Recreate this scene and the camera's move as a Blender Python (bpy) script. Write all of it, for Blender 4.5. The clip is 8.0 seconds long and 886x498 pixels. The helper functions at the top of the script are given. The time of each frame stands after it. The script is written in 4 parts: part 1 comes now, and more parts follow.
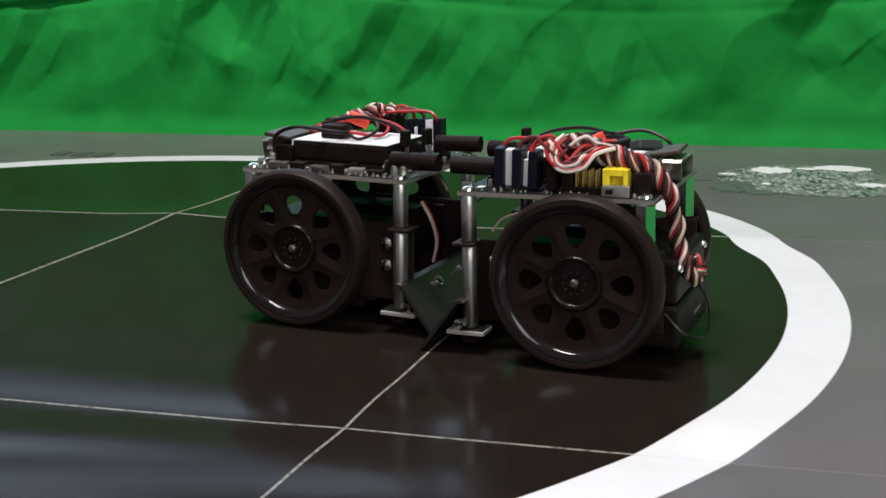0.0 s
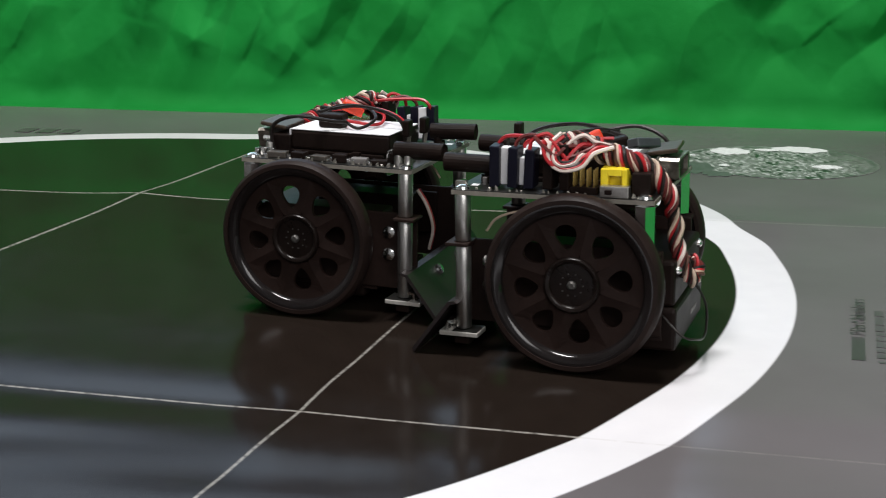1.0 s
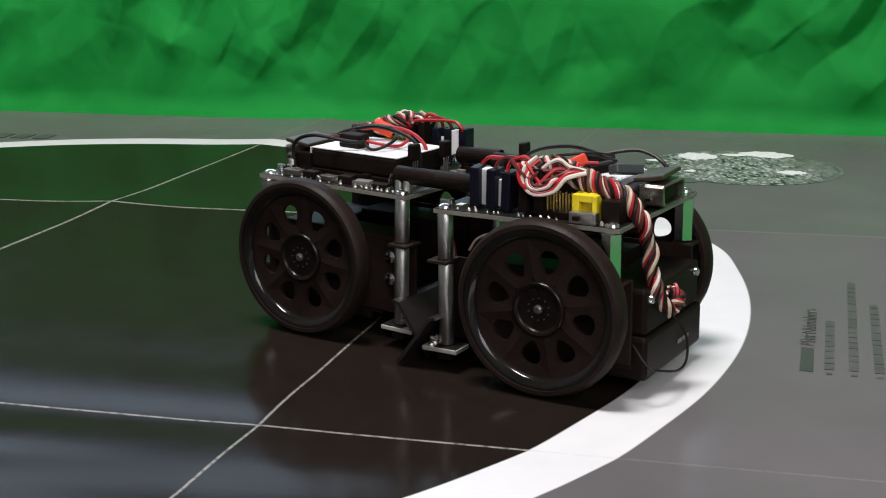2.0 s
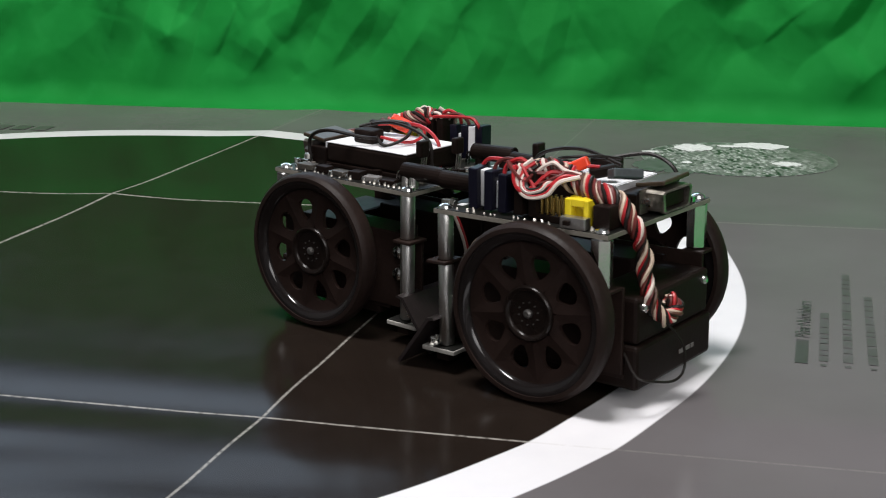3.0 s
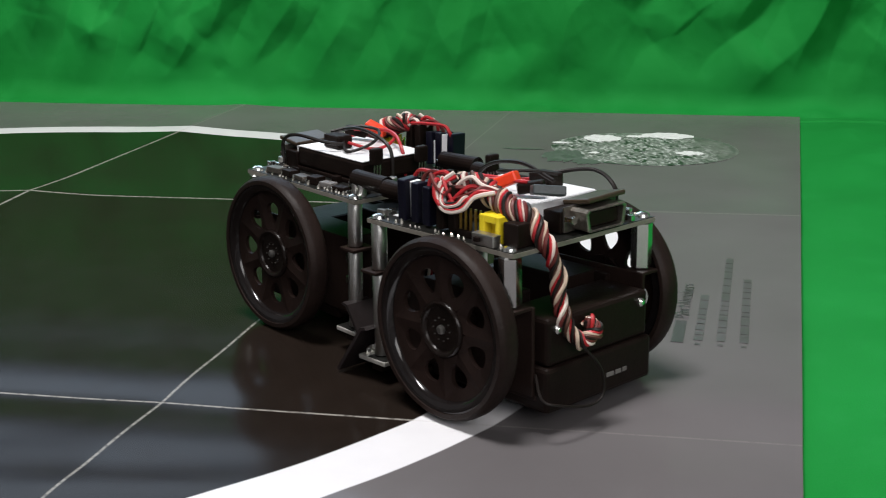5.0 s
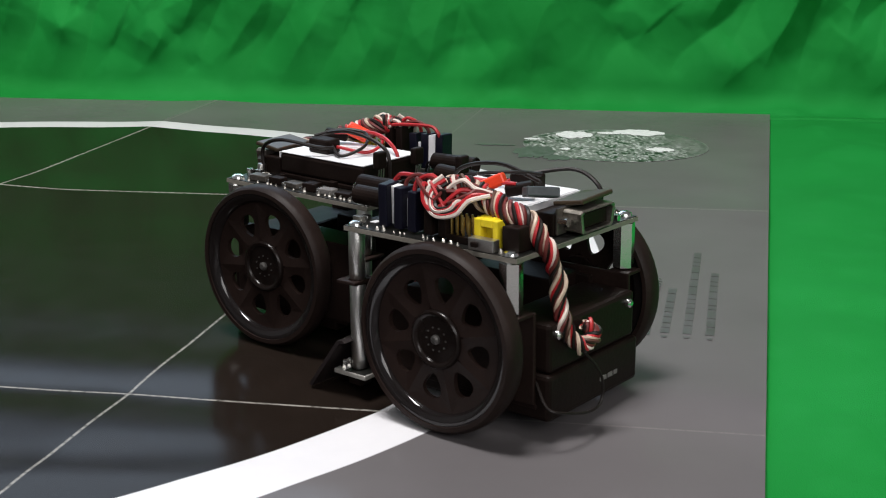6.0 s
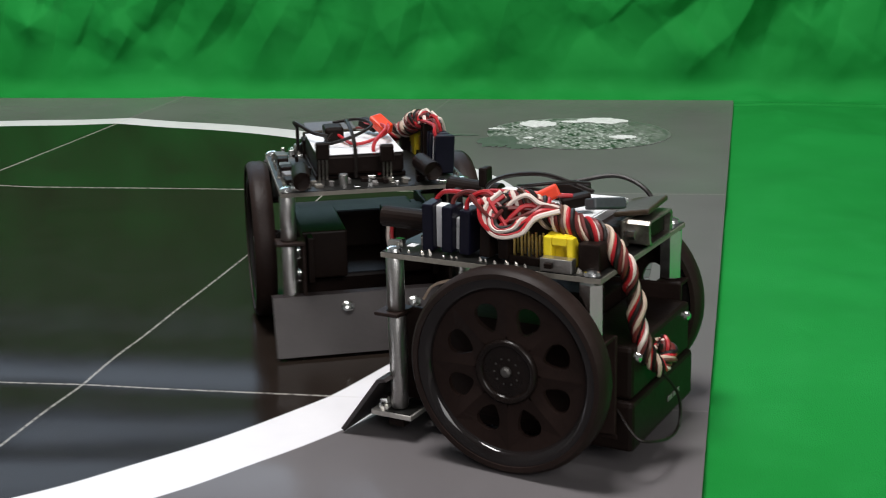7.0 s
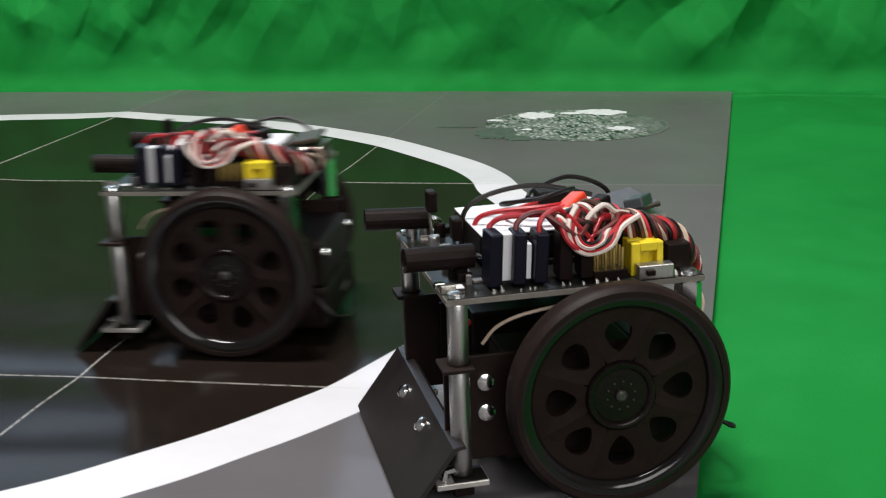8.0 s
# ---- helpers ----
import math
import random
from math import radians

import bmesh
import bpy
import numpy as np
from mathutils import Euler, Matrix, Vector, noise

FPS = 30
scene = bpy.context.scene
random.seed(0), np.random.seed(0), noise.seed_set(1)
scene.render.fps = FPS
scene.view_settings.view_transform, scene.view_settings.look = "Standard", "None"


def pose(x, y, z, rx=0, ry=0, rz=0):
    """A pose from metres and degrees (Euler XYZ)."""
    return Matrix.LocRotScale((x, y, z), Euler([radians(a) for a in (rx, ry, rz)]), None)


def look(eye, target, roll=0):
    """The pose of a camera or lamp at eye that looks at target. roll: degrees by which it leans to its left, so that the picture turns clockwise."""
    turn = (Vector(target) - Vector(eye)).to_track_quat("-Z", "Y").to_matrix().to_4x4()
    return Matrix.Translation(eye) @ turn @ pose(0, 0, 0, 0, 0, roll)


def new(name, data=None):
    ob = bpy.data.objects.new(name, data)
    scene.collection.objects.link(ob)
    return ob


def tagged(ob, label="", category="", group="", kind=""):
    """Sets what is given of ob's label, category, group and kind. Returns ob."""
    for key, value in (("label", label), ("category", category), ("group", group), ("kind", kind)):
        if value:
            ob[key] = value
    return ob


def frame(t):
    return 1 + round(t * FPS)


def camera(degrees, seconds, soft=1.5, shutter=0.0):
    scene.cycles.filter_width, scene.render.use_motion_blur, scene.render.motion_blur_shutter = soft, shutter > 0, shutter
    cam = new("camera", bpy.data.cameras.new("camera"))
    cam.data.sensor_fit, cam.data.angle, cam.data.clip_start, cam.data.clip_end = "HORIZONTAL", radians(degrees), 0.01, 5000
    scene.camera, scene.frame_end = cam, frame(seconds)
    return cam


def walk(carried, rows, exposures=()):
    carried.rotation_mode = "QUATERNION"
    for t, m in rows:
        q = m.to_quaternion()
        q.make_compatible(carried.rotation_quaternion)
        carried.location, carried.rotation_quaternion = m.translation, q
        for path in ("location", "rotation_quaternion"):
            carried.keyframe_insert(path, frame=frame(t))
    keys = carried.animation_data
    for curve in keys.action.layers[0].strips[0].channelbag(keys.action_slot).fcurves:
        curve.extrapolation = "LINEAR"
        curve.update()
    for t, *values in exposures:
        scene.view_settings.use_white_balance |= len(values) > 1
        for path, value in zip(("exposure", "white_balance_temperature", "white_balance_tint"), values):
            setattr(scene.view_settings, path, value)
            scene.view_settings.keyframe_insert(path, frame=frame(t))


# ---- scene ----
cam = camera(38.34, 8.0, soft=1.05, shutter=0.5)

CAMERA_ROWS = [
    (0, pose(0.0000, -0.0000, 0.1496, 77.30, 0.49, 0.00)),
    (0.5, pose(-0.0003, 0.0008, 0.1515, 76.02, 0.11, -0.01)),
    (1, pose(0.0068, -0.0099, 0.1581, 75.96, 0.03, -1.15)),
    (1.5, pose(0.0175, -0.0169, 0.1601, 75.61, 0.38, -2.03)),
    (1.7, pose(0.0185, -0.0182, 0.1659, 75.72, 0.25, -1.93)),
    (2.8, pose(0.0134, -0.0211, 0.1716, 75.18, -0.28, -1.72)),
    (3, pose(0.0153, -0.0246, 0.1731, 75.09, 0.02, -2.02)),
    (3.5, pose(0.0183, -0.0281, 0.1747, 74.92, 0.15, -2.38)),
    (4, pose(0.0250, -0.0329, 0.1769, 74.96, 0.11, -2.85)),
    (4.5, pose(0.0290, -0.0410, 0.1778, 74.87, 0.24, -3.67)),
    (5, pose(0.0359, -0.0512, 0.1796, 74.66, 0.22, -4.57)),
    (6.3, pose(0.0414, -0.0559, 0.1769, 74.63, 0.09, -6.01)),
    (6.5, pose(0.0479, -0.0653, 0.1790, 74.59, 0.90, -5.95)),
    (7, pose(0.0523, -0.0626, 0.1755, 74.41, 0.76, -6.51)),
    (7.2, pose(0.0535, -0.0649, 0.1746, 74.50, 0.78, -6.79)),
    (7.4, pose(0.0546, -0.0659, 0.1752, 74.42, 0.80, -6.86)),
    (7.5, pose(0.0551, -0.0687, 0.1766, 73.97, 1.14, -6.86)),
    (7.6, pose(0.0540, -0.0657, 0.1732, 74.11, 1.15, -6.86)),
    (7.8, pose(0.0552, -0.0630, 0.1715, 74.20, 1.08, -6.76)),
    (8, pose(0.0543, -0.0627, 0.1742, 74.13, 1.01, -6.52)),
]
walk(cam, CAMERA_ROWS)
scene.view_settings.exposure = 0.0

# ---- light: daylight through a north window of a plain room, a ceiling panel, and an added front fill ----
world = bpy.data.worlds.new("sky")
scene.world = world
world.use_nodes = True
sky = world.node_tree.nodes.new("ShaderNodeTexSky")
sky.sky_type, sky.sun_disc = "NISHITA", False
sky.sun_elevation, sky.sun_rotation = radians(40), radians(150)
world.node_tree.links.new(sky.outputs[0], world.node_tree.nodes["Background"].inputs[0])
world.node_tree.nodes["Background"].inputs[1].default_value = 0.12


def area_lamp(name, eye, target, sx, sy, watts, colour):
    data = bpy.data.lights.new(name, "AREA")
    data.shape, data.size, data.size_y, data.energy, data.color = "RECTANGLE", sx, sy, watts, colour
    ob = new(name, data)
    ob.matrix_world = look(eye, target)
    return ob


area_lamp("window_light_north", (-0.45, 2.90, 1.66), (-0.45, 0.0, 0.9), 2.4, 1.05, 21, (0.66, 0.83, 1.0))
# unseen fill from the camera's side, added to brighten the hanging cloth
area_lamp("fill_light_south", (0.6, -2.08, 1.55), (0.6, 1.0, 0.5), 1.9, 1.2, 34, (1.0, 0.96, 0.92))
area_lamp("ceiling_panel_light", (-0.35, 0.25, 2.44), (-0.35, 0.25, 0.0), 0.9, 0.4, 73, (1.0, 0.98, 0.97))


# ---- materials ----
def nodes_of(name):
    m = bpy.data.materials.new(name)
    m.use_nodes = True
    nt = m.node_tree
    return m, nt, nt.nodes["Principled BSDF"]


def mixed(nt, a, b, fac, blend="MIX"):
    n = nt.nodes.new("ShaderNodeMix")
    n.data_type, n.blend_type = "RGBA", blend
    for sock, v in ((0, fac), (6, a), (7, b)):
        if isinstance(v, (int, float)):
            n.inputs[sock].default_value = v
        elif isinstance(v, tuple):
            n.inputs[sock].default_value = (*v, 1)
        else:
            nt.links.new(v, n.inputs[sock])
    return n.outputs[2]


def maths(nt, op, a, b=0.0, clamp=False):
    n = nt.nodes.new("ShaderNodeMath")
    n.operation, n.use_clamp = op, clamp
    for i, v in enumerate((a, b)):
        if isinstance(v, (int, float)):
            n.inputs[i].default_value = v
        else:
            nt.links.new(v, n.inputs[i])
    return n.outputs[0]


def ramp(nt, fac, lo, hi):
    n = nt.nodes.new("ShaderNodeMapRange")
    n.clamp = True
    nt.links.new(fac, n.inputs[0])
    n.inputs[1].default_value, n.inputs[2].default_value = lo, hi
    return n.outputs[0]


def noise_tex(nt, scale, detail=3.0, vector=None, kind="ShaderNodeTexNoise"):
    n = nt.nodes.new(kind)
    n.inputs["Scale"].default_value = scale
    if "Detail" in n.inputs:
        n.inputs["Detail"].default_value = detail
    if vector is None:
        vector = nt.nodes.new("ShaderNodeTexCoord").outputs["Object"]
    nt.links.new(vector, n.inputs["Vector"])
    return n.outputs[0]


def bump(nt, bsdf, height, strength, distance=0.001):
    n = nt.nodes.new("ShaderNodeBump")
    n.inputs["Strength"].default_value, n.inputs["Distance"].default_value = strength, distance
    nt.links.new(height, n.inputs["Height"])
    nt.links.new(n.outputs[0], bsdf.inputs["Normal"])


def surface(name, base, rough=0.5, metal=0.0, vary=0.25, scale=60.0, fine=700.0, relief=0.15, spec=0.5, ior=1.5):
    """A plain material with stains at one scale and grain at a finer one."""
    m, nt, b = nodes_of(name)
    big, small = noise_tex(nt, scale, 4), noise_tex(nt, fine, 2)
    dark = tuple(c * (1 - vary) for c in base)
    light = tuple(min(1, c * (1 + vary)) for c in base)
    both = maths(nt, "ADD", maths(nt, "MULTIPLY", big, 0.65), maths(nt, "MULTIPLY", small, 0.35))
    nt.links.new(mixed(nt, dark, light, ramp(nt, both, 0.32, 0.68)), b.inputs["Base Color"])
    nt.links.new(maths(nt, "ADD", maths(nt, "MULTIPLY", big, 0.2), max(rough - 0.1, 0.02)), b.inputs["Roughness"])
    b.inputs["Metallic"].default_value = metal
    b.inputs["Specular IOR Level"].default_value = spec
    b.inputs["IOR"].default_value = ior
    if relief:
        bump(nt, b, small, relief, 0.0004)
    return m


RUBBER = surface("black_rubber", (0.0165, 0.0100, 0.0084), 0.5, vary=0.3, relief=0.3, spec=0.16)
WHEEL_PLASTIC = surface("black_wheel_plastic", (0.0165, 0.0098, 0.0082), 0.48, vary=0.25, spec=0.10)
HUB_PLASTIC = surface("black_hub_plastic", (0.0085, 0.0056, 0.0048), 0.24, vary=0.25, spec=0.20)
RIM_GLOSS = surface("glossy_rim_plastic", (0.010, 0.008, 0.008), 0.10, vary=0.2, relief=0.01, spec=0.42)
BLACK_PAINT = surface("black_coated_aluminium", (0.018, 0.0108, 0.009), 0.5, vary=0.3, spec=0.13)
SCOOP_PAINT = surface("black_anodised_sheet", (0.018, 0.013, 0.013), 0.42, vary=0.25, spec=0.55)
BLACK_PLASTIC = surface("black_plastic", (0.011, 0.0068, 0.0056), 0.45, vary=0.3, spec=0.10)
NAVY_PLASTIC = surface("navy_connector_plastic", (0.0045, 0.0045, 0.012), 0.4, spec=0.2)
GREY_CAN = surface("grey_component", (0.16, 0.15, 0.145), 0.45, vary=0.3)
WHITE_LABEL = surface("white_label", (0.78, 0.78, 0.80), 0.5, vary=0.06, relief=0.05)
STEEL = surface("brushed_steel", (0.56, 0.55, 0.53), 0.34, metal=1.0, vary=0.15, fine=1500)
POLISHED = surface("polished_aluminium", (0.66, 0.66, 0.65), 0.20, metal=1.0, vary=0.08, fine=1500, relief=0.04)
SCREW_STEEL = surface("bright_screw_steel", (0.8, 0.8, 0.78), 0.2, metal=1.0, vary=0.1)
DARK_STEEL = surface("dark_screw_steel", (0.10, 0.095, 0.09), 0.35, metal=0.6)
DULL_METAL = surface("dull_port_metal", (0.13, 0.115, 0.10), 0.4, metal=0.7, vary=0.4)
PORT_METAL = surface("worn_port_shell", (0.34, 0.31, 0.27), 0.32, metal=0.9, vary=0.4, scale=300)
BROWN_COVER = surface("brown_plastic_cover", (0.045, 0.030, 0.018), 0.4, vary=0.3)
PALE_BOARD = surface("pale_sensor_board", (0.60, 0.58, 0.54), 0.32, metal=0.5, vary=0.25)
SLATE = surface("slate_plastic", (0.05, 0.06, 0.065), 0.45)
BROWN_WIRE = surface("brown_wire", (0.075, 0.030, 0.018), 0.45, vary=0.3)
CREAM_WIRE = surface("cream_wire", (0.52, 0.40, 0.31), 0.45, vary=0.2)
GOLD = surface("gold_pin", (0.75, 0.55, 0.18), 0.3, metal=1.0, vary=0.1)
YELLOW = surface("yellow_plastic", (0.80, 0.62, 0.02), 0.45, vary=0.1)
RED_PLASTIC = surface("red_plastic", (0.85, 0.055, 0.015), 0.4, vary=0.12)
RED_WIRE = surface("red_wire", (0.42, 0.016, 0.022), 0.42, vary=0.2)
DARK_RED_WIRE = surface("dark_red_wire", (0.12, 0.018, 0.016), 0.45, vary=0.2)
WHITE_WIRE = surface("white_wire", (0.70, 0.60, 0.54), 0.45, vary=0.12)
BLACK_WIRE = surface("black_wire", (0.010, 0.007, 0.006), 0.45, vary=0.2, spec=0.3)
BOARD = surface("dark_circuit_board", (0.010, 0.010, 0.009), 0.35, vary=0.4, scale=250, spec=0.4)
BOARD_EDGE = surface("circuit_board_edge", (0.19, 0.175, 0.15), 0.45, vary=0.25)
SOLDER = surface("solder", (0.42, 0.40, 0.36), 0.35, metal=1.0)
WALL_PAINT = surface("grey_wall_paint", (0.30, 0.30, 0.30), 0.8, vary=0.06, scale=3, fine=120)
FLOOR_GREY = surface("grey_floor", (0.14, 0.13, 0.125), 0.6, vary=0.15, scale=5, fine=200)

RING = (-0.1990, 0.6247)     # centre of the printed ring
R_OUT, R_IN = 0.385, 0.3592
CREASES = [                   # a point of each fold and its way
    ((-0.0334, 0.3979), (0.2119, -0.0554)),
    ((-0.0338, 0.3984), (0.0558, 0.1676)),
    ((-0.1595, 0.7512), (0.1530, -0.0344)),
    ((-0.1620, 0.7526), (0.0590, 0.1891)),
]


def off_line(x, y, line):
    (px, py), (dx, dy) = line
    n = math.hypot(dx, dy)
    return ((x - px) * dy - (y - py) * dx) / n


def mat_material():
    m, nt, b = nodes_of("printed_laminated_mat")
    co = nt.nodes.new("ShaderNodeTexCoord").outputs["Object"]
    sep = nt.nodes.new("ShaderNodeSeparateXYZ")
    nt.links.new(co, sep.inputs[0])
    x, y = sep.outputs[0], sep.outputs[1]
    dx, dy = maths(nt, "SUBTRACT", x, RING[0]), maths(nt, "SUBTRACT", y, RING[1])
    d = maths(nt, "SQRT", maths(nt, "ADD", maths(nt, "MULTIPLY", dx, dx), maths(nt, "MULTIPLY", dy, dy)))
    # the folds pull the ring a little out of true on its right side
    turn = maths(nt, "ARCTAN2", dy, dx)
    for mid_angle, width, push in ((6.0, 3.5, 0.0032), (17.0, 6.0, -0.0030), (0.0, 3.0, -0.0012)):
        k = maths(nt, "DIVIDE", maths(nt, "SUBTRACT", turn, radians(mid_angle)), radians(width))
        k = maths(nt, "EXPONENT", maths(nt, "MULTIPLY", maths(nt, "MULTIPLY", k, k), -1.0))
        d = maths(nt, "ADD", d, maths(nt, "MULTIPLY", k, push))
    big, small, mid = noise_tex(nt, 9, 4, co), noise_tex(nt, 900, 2, co), noise_tex(nt, 70, 4, co)
    black = mixed(nt, (0.011, 0.0078, 0.0062), (0.017, 0.012, 0.0095), mid)
    white = mixed(nt, (0.66, 0.65, 0.68), (0.73, 0.72, 0.74), mid)
    grey = mixed(nt, (0.108, 0.099, 0.103), (0.133, 0.124, 0.128), ramp(nt, big, 0.3, 0.7))
    disc = mixed(nt, black, white, ramp(nt, d, R_IN - 0.0004, R_IN + 0.0004))
    col = mixed(nt, disc, grey, ramp(nt, d, R_OUT - 0.0004, R_OUT + 0.0004))
    # worn folds
    worn = None
    for line, wide in zip(CREASES, (0.0009, 0.0008, 0.0017, 0.0015)):
        (px, py), (wx, wy) = line
        n = math.hypot(wx, wy)
        a = maths(nt, "MULTIPLY", maths(nt, "SUBTRACT", x, px), wy / n)
        c = maths(nt, "MULTIPLY", maths(nt, "SUBTRACT", y, py), -wx / n)
        off = maths(nt, "ABSOLUTE", maths(nt, "ADD", a, c))
        k = maths(nt, "SUBTRACT", 1.0, ramp(nt, off, wide * 0.25, wide))
        worn = k if worn is None else maths(nt, "MAXIMUM", worn, k)
    patchy = maths(nt, "MULTIPLY", worn, ramp(nt, noise_tex(nt, 420, 3, co), 0.24, 0.54))
    faint = maths(nt, "SUBTRACT", 0.80, maths(nt, "MULTIPLY", ramp(nt, d, R_IN, R_IN + 0.001), 0.62))
    col = mixed(nt, col, (0.36, 0.34, 0.31), maths(nt, "MULTIPLY", patchy, faint))
    nt.links.new(col, b.inputs["Base Color"])
    nt.links.new(maths(nt, "ADD", maths(nt, "MULTIPLY", mid, 0.07), 0.125), b.inputs["Roughness"])
    b.inputs["Specular IOR Level"].default_value = 0.055
    bump(nt, b, small, 0.06, 0.0003)
    return m


def cloth_material():
    m, nt, b = nodes_of("green_backdrop_cloth")
    big, mid = noise_tex(nt, 6, 4), noise_tex(nt, 45, 5)
    col = mixed(nt, (0.007, 0.186, 0.028), (0.010, 0.228, 0.038), ramp(nt, big, 0.3, 0.7))
    col = mixed(nt, col, (0.017, 0.262, 0.052), maths(nt, "MULTIPLY", ramp(nt, mid, 0.5, 0.75), 0.35))
    nt.links.new(col, b.inputs["Base Color"])
    b.inputs["Roughness"].default_value = 0.7
    b.inputs["Specular IOR Level"].default_value = 0.08
    w = nt.nodes.new("ShaderNodeTexCoord").outputs["Object"]
    weave = noise_tex(nt, 1800, 1, w)
    bump(nt, b, maths(nt, "ADD", weave, maths(nt, "MULTIPLY", mid, 3.0)), 0.25, 0.0012)
    return m


def emblem_material():
    m, nt, b = nodes_of("printed_circuit_picture")
    co = nt.nodes.new("ShaderNodeTexCoord").outputs["Object"]
    flat = nt.nodes.new("ShaderNodeMapping")
    flat.inputs["Scale"].default_value = (1.0, 0.5, 1.0)
    nt.links.new(co, flat.inputs["Vector"])
    cells = []
    for scale in (560, 380):
        v = nt.nodes.new("ShaderNodeTexVoronoi")
        v.inputs["Scale"].default_value = scale
        nt.links.new(flat.outputs[0], v.inputs["Vector"])
        cells.append(v.outputs["Color"])
    fine, mid = noise_tex(nt, 330, 3, co), noise_tex(nt, 45, 3, co)
    sep = nt.nodes.new("ShaderNodeSeparateXYZ")
    nt.links.new(co, sep.inputs[0])
    edge = maths(nt, "SUBTRACT", 1.0, ramp(nt, sep.outputs[0], 0.285, 0.315))
    col = mixed(nt, (0.11, 0.115, 0.11), (0.24, 0.242, 0.238), ramp(nt, fine, 0.40, 0.60))
    col = mixed(nt, col, (0.46, 0.47, 0.465), ramp(nt, cells[0], 0.64, 0.74))
    col = mixed(nt, col, (0.028, 0.030, 0.028), maths(nt, "MULTIPLY", ramp(nt, cells[1], 0.64, 0.70), ramp(nt, mid, 0.42, 0.52)))
    col = mixed(nt, col, (0.145, 0.135, 0.138), maths(nt, "MULTIPLY", maths(nt, "SUBTRACT", 1.0, edge), 0.75))
    ex, ey = maths(nt, "SUBTRACT", sep.outputs[0], 0.2590), maths(nt, "MULTIPLY", maths(nt, "SUBTRACT", sep.outputs[1], 0.8690), 1.08)
    rad = maths(nt, "SQRT", maths(nt, "ADD", maths(nt, "MULTIPLY", ex, ex), maths(nt, "MULTIPLY", ey, ey)))
    line = maths(nt, "MULTIPLY", ramp(nt, rad, 0.0635, 0.0645), maths(nt, "SUBTRACT", 1.0, ramp(nt, rad, 0.0668, 0.0678)))
    col = mixed(nt, col, (0.06, 0.07, 0.066), maths(nt, "MULTIPLY", line, ramp(nt, fine, 0.42, 0.6)))
    nt.links.new(col, b.inputs["Base Color"])
    b.inputs["Roughness"].default_value = 0.3
    return m


MAT_PRINT = mat_material()
CLOTH = cloth_material()
EMBLEM = emblem_material()
INK_DARK = surface("dark_grey_ink", (0.055, 0.05, 0.05), 0.35, relief=0)
INK_MID = surface("grey_ink", (0.078, 0.072, 0.074), 0.35, relief=0)
INK_SHADE = surface("faint_green_grey_ink", (0.085, 0.098, 0.090), 0.35, vary=0.45, scale=160, relief=0)
INK_WORN = surface("worn_white_ink", (0.76, 0.77, 0.77), 0.4, vary=0.18, scale=330, fine=900, relief=0)


# ---- mesh helpers ----
def part(name, bm, material, parent=None, label="", smooth=False):
    me = bpy.data.meshes.new(name)
    bmesh.ops.recalc_face_normals(bm, faces=bm.faces)
    bm.to_mesh(me)
    bm.free()
    for mm in (material if isinstance(material, (list, tuple)) else [material]):
        me.materials.append(mm)
    if smooth:
        for p in me.polygons:
            p.use_smooth = True
        me.set_sharp_from_angle(angle=radians(38))
    ob = new(name, me)
    ob.parent = parent
    return tagged(ob, label) if label else ob


def box(bm, x0, x1, y0, y1, z0, z1, bev=0.0, m=None):
    geo = bmesh.ops.create_cube(bm, size=1.0)
    vs = geo["verts"]
    bmesh.ops.scale(bm, vec=(x1 - x0, y1 - y0, z1 - z0), verts=vs)
    bmesh.ops.translate(bm, vec=((x0 + x1) / 2, (y0 + y1) / 2, (z0 + z1) / 2), verts=vs)
    if m is not None:
        bmesh.ops.transform(bm, matrix=m, verts=vs)
    if bev:
        edges = list({e for v in vs for e in v.link_edges})
        bmesh.ops.bevel(bm, geom=edges, offset=bev, segments=2, affect="EDGES", profile=0.5)
    return bm


def tube(bm, pts, r, n=8, cap=True):
    """A round bar swept along points; r is one radius or one for each point."""
    pts = [Vector(p) for p in pts]
    rs = r if isinstance(r, (list, tuple)) else [r] * len(pts)
    rings, prev = [], None
    for i, p in enumerate(pts):
        d = (pts[min(i + 1, len(pts) - 1)] - pts[max(i - 1, 0)])
        d = d.normalized() if d.length > 1e-9 else (prev[0] if prev else Vector((0, 0, 1)))
        if prev is None:
            a = d.orthogonal().normalized()
        else:
            a = prev[1] - d * prev[1].dot(d)
            a = a.normalized() if a.length > 1e-9 else d.orthogonal().normalized()
        c = d.cross(a)
        prev = (d, a)
        rings.append([bm.verts.new(p + (a * math.cos(k * math.tau / n) + c * math.sin(k * math.tau / n)) * rs[i]) for k in range(n)])
    for p, q in zip(rings, rings[1:]):
        for k in range(n):
            bm.faces.new((p[k], p[(k + 1) % n], q[(k + 1) % n], q[k]))
    if cap:
        bm.faces.new(list(reversed(rings[0])))
        bm.faces.new(rings[-1])
    return bm


def lathe(bm, profile, n=48, axis="Y"):
    """A closed profile of (radius, along) turned about the axis through the origin."""
    rings = []
    for k in range(n):
        a = k * math.tau / n
        row = []
        for rad, al in profile:
            u, v = rad * math.cos(a), rad * math.sin(a)
            row.append(bm.verts.new((u, al, v) if axis == "Y" else (u, v, al)))
        rings.append(row)
    m = len(profile)
    for k in range(n):
        p, q = rings[k], rings[(k + 1) % n]
        for i in range(m):
            j = (i + 1) % m
            bm.faces.new((p[i], p[j], q[j], q[i]))
    return bm


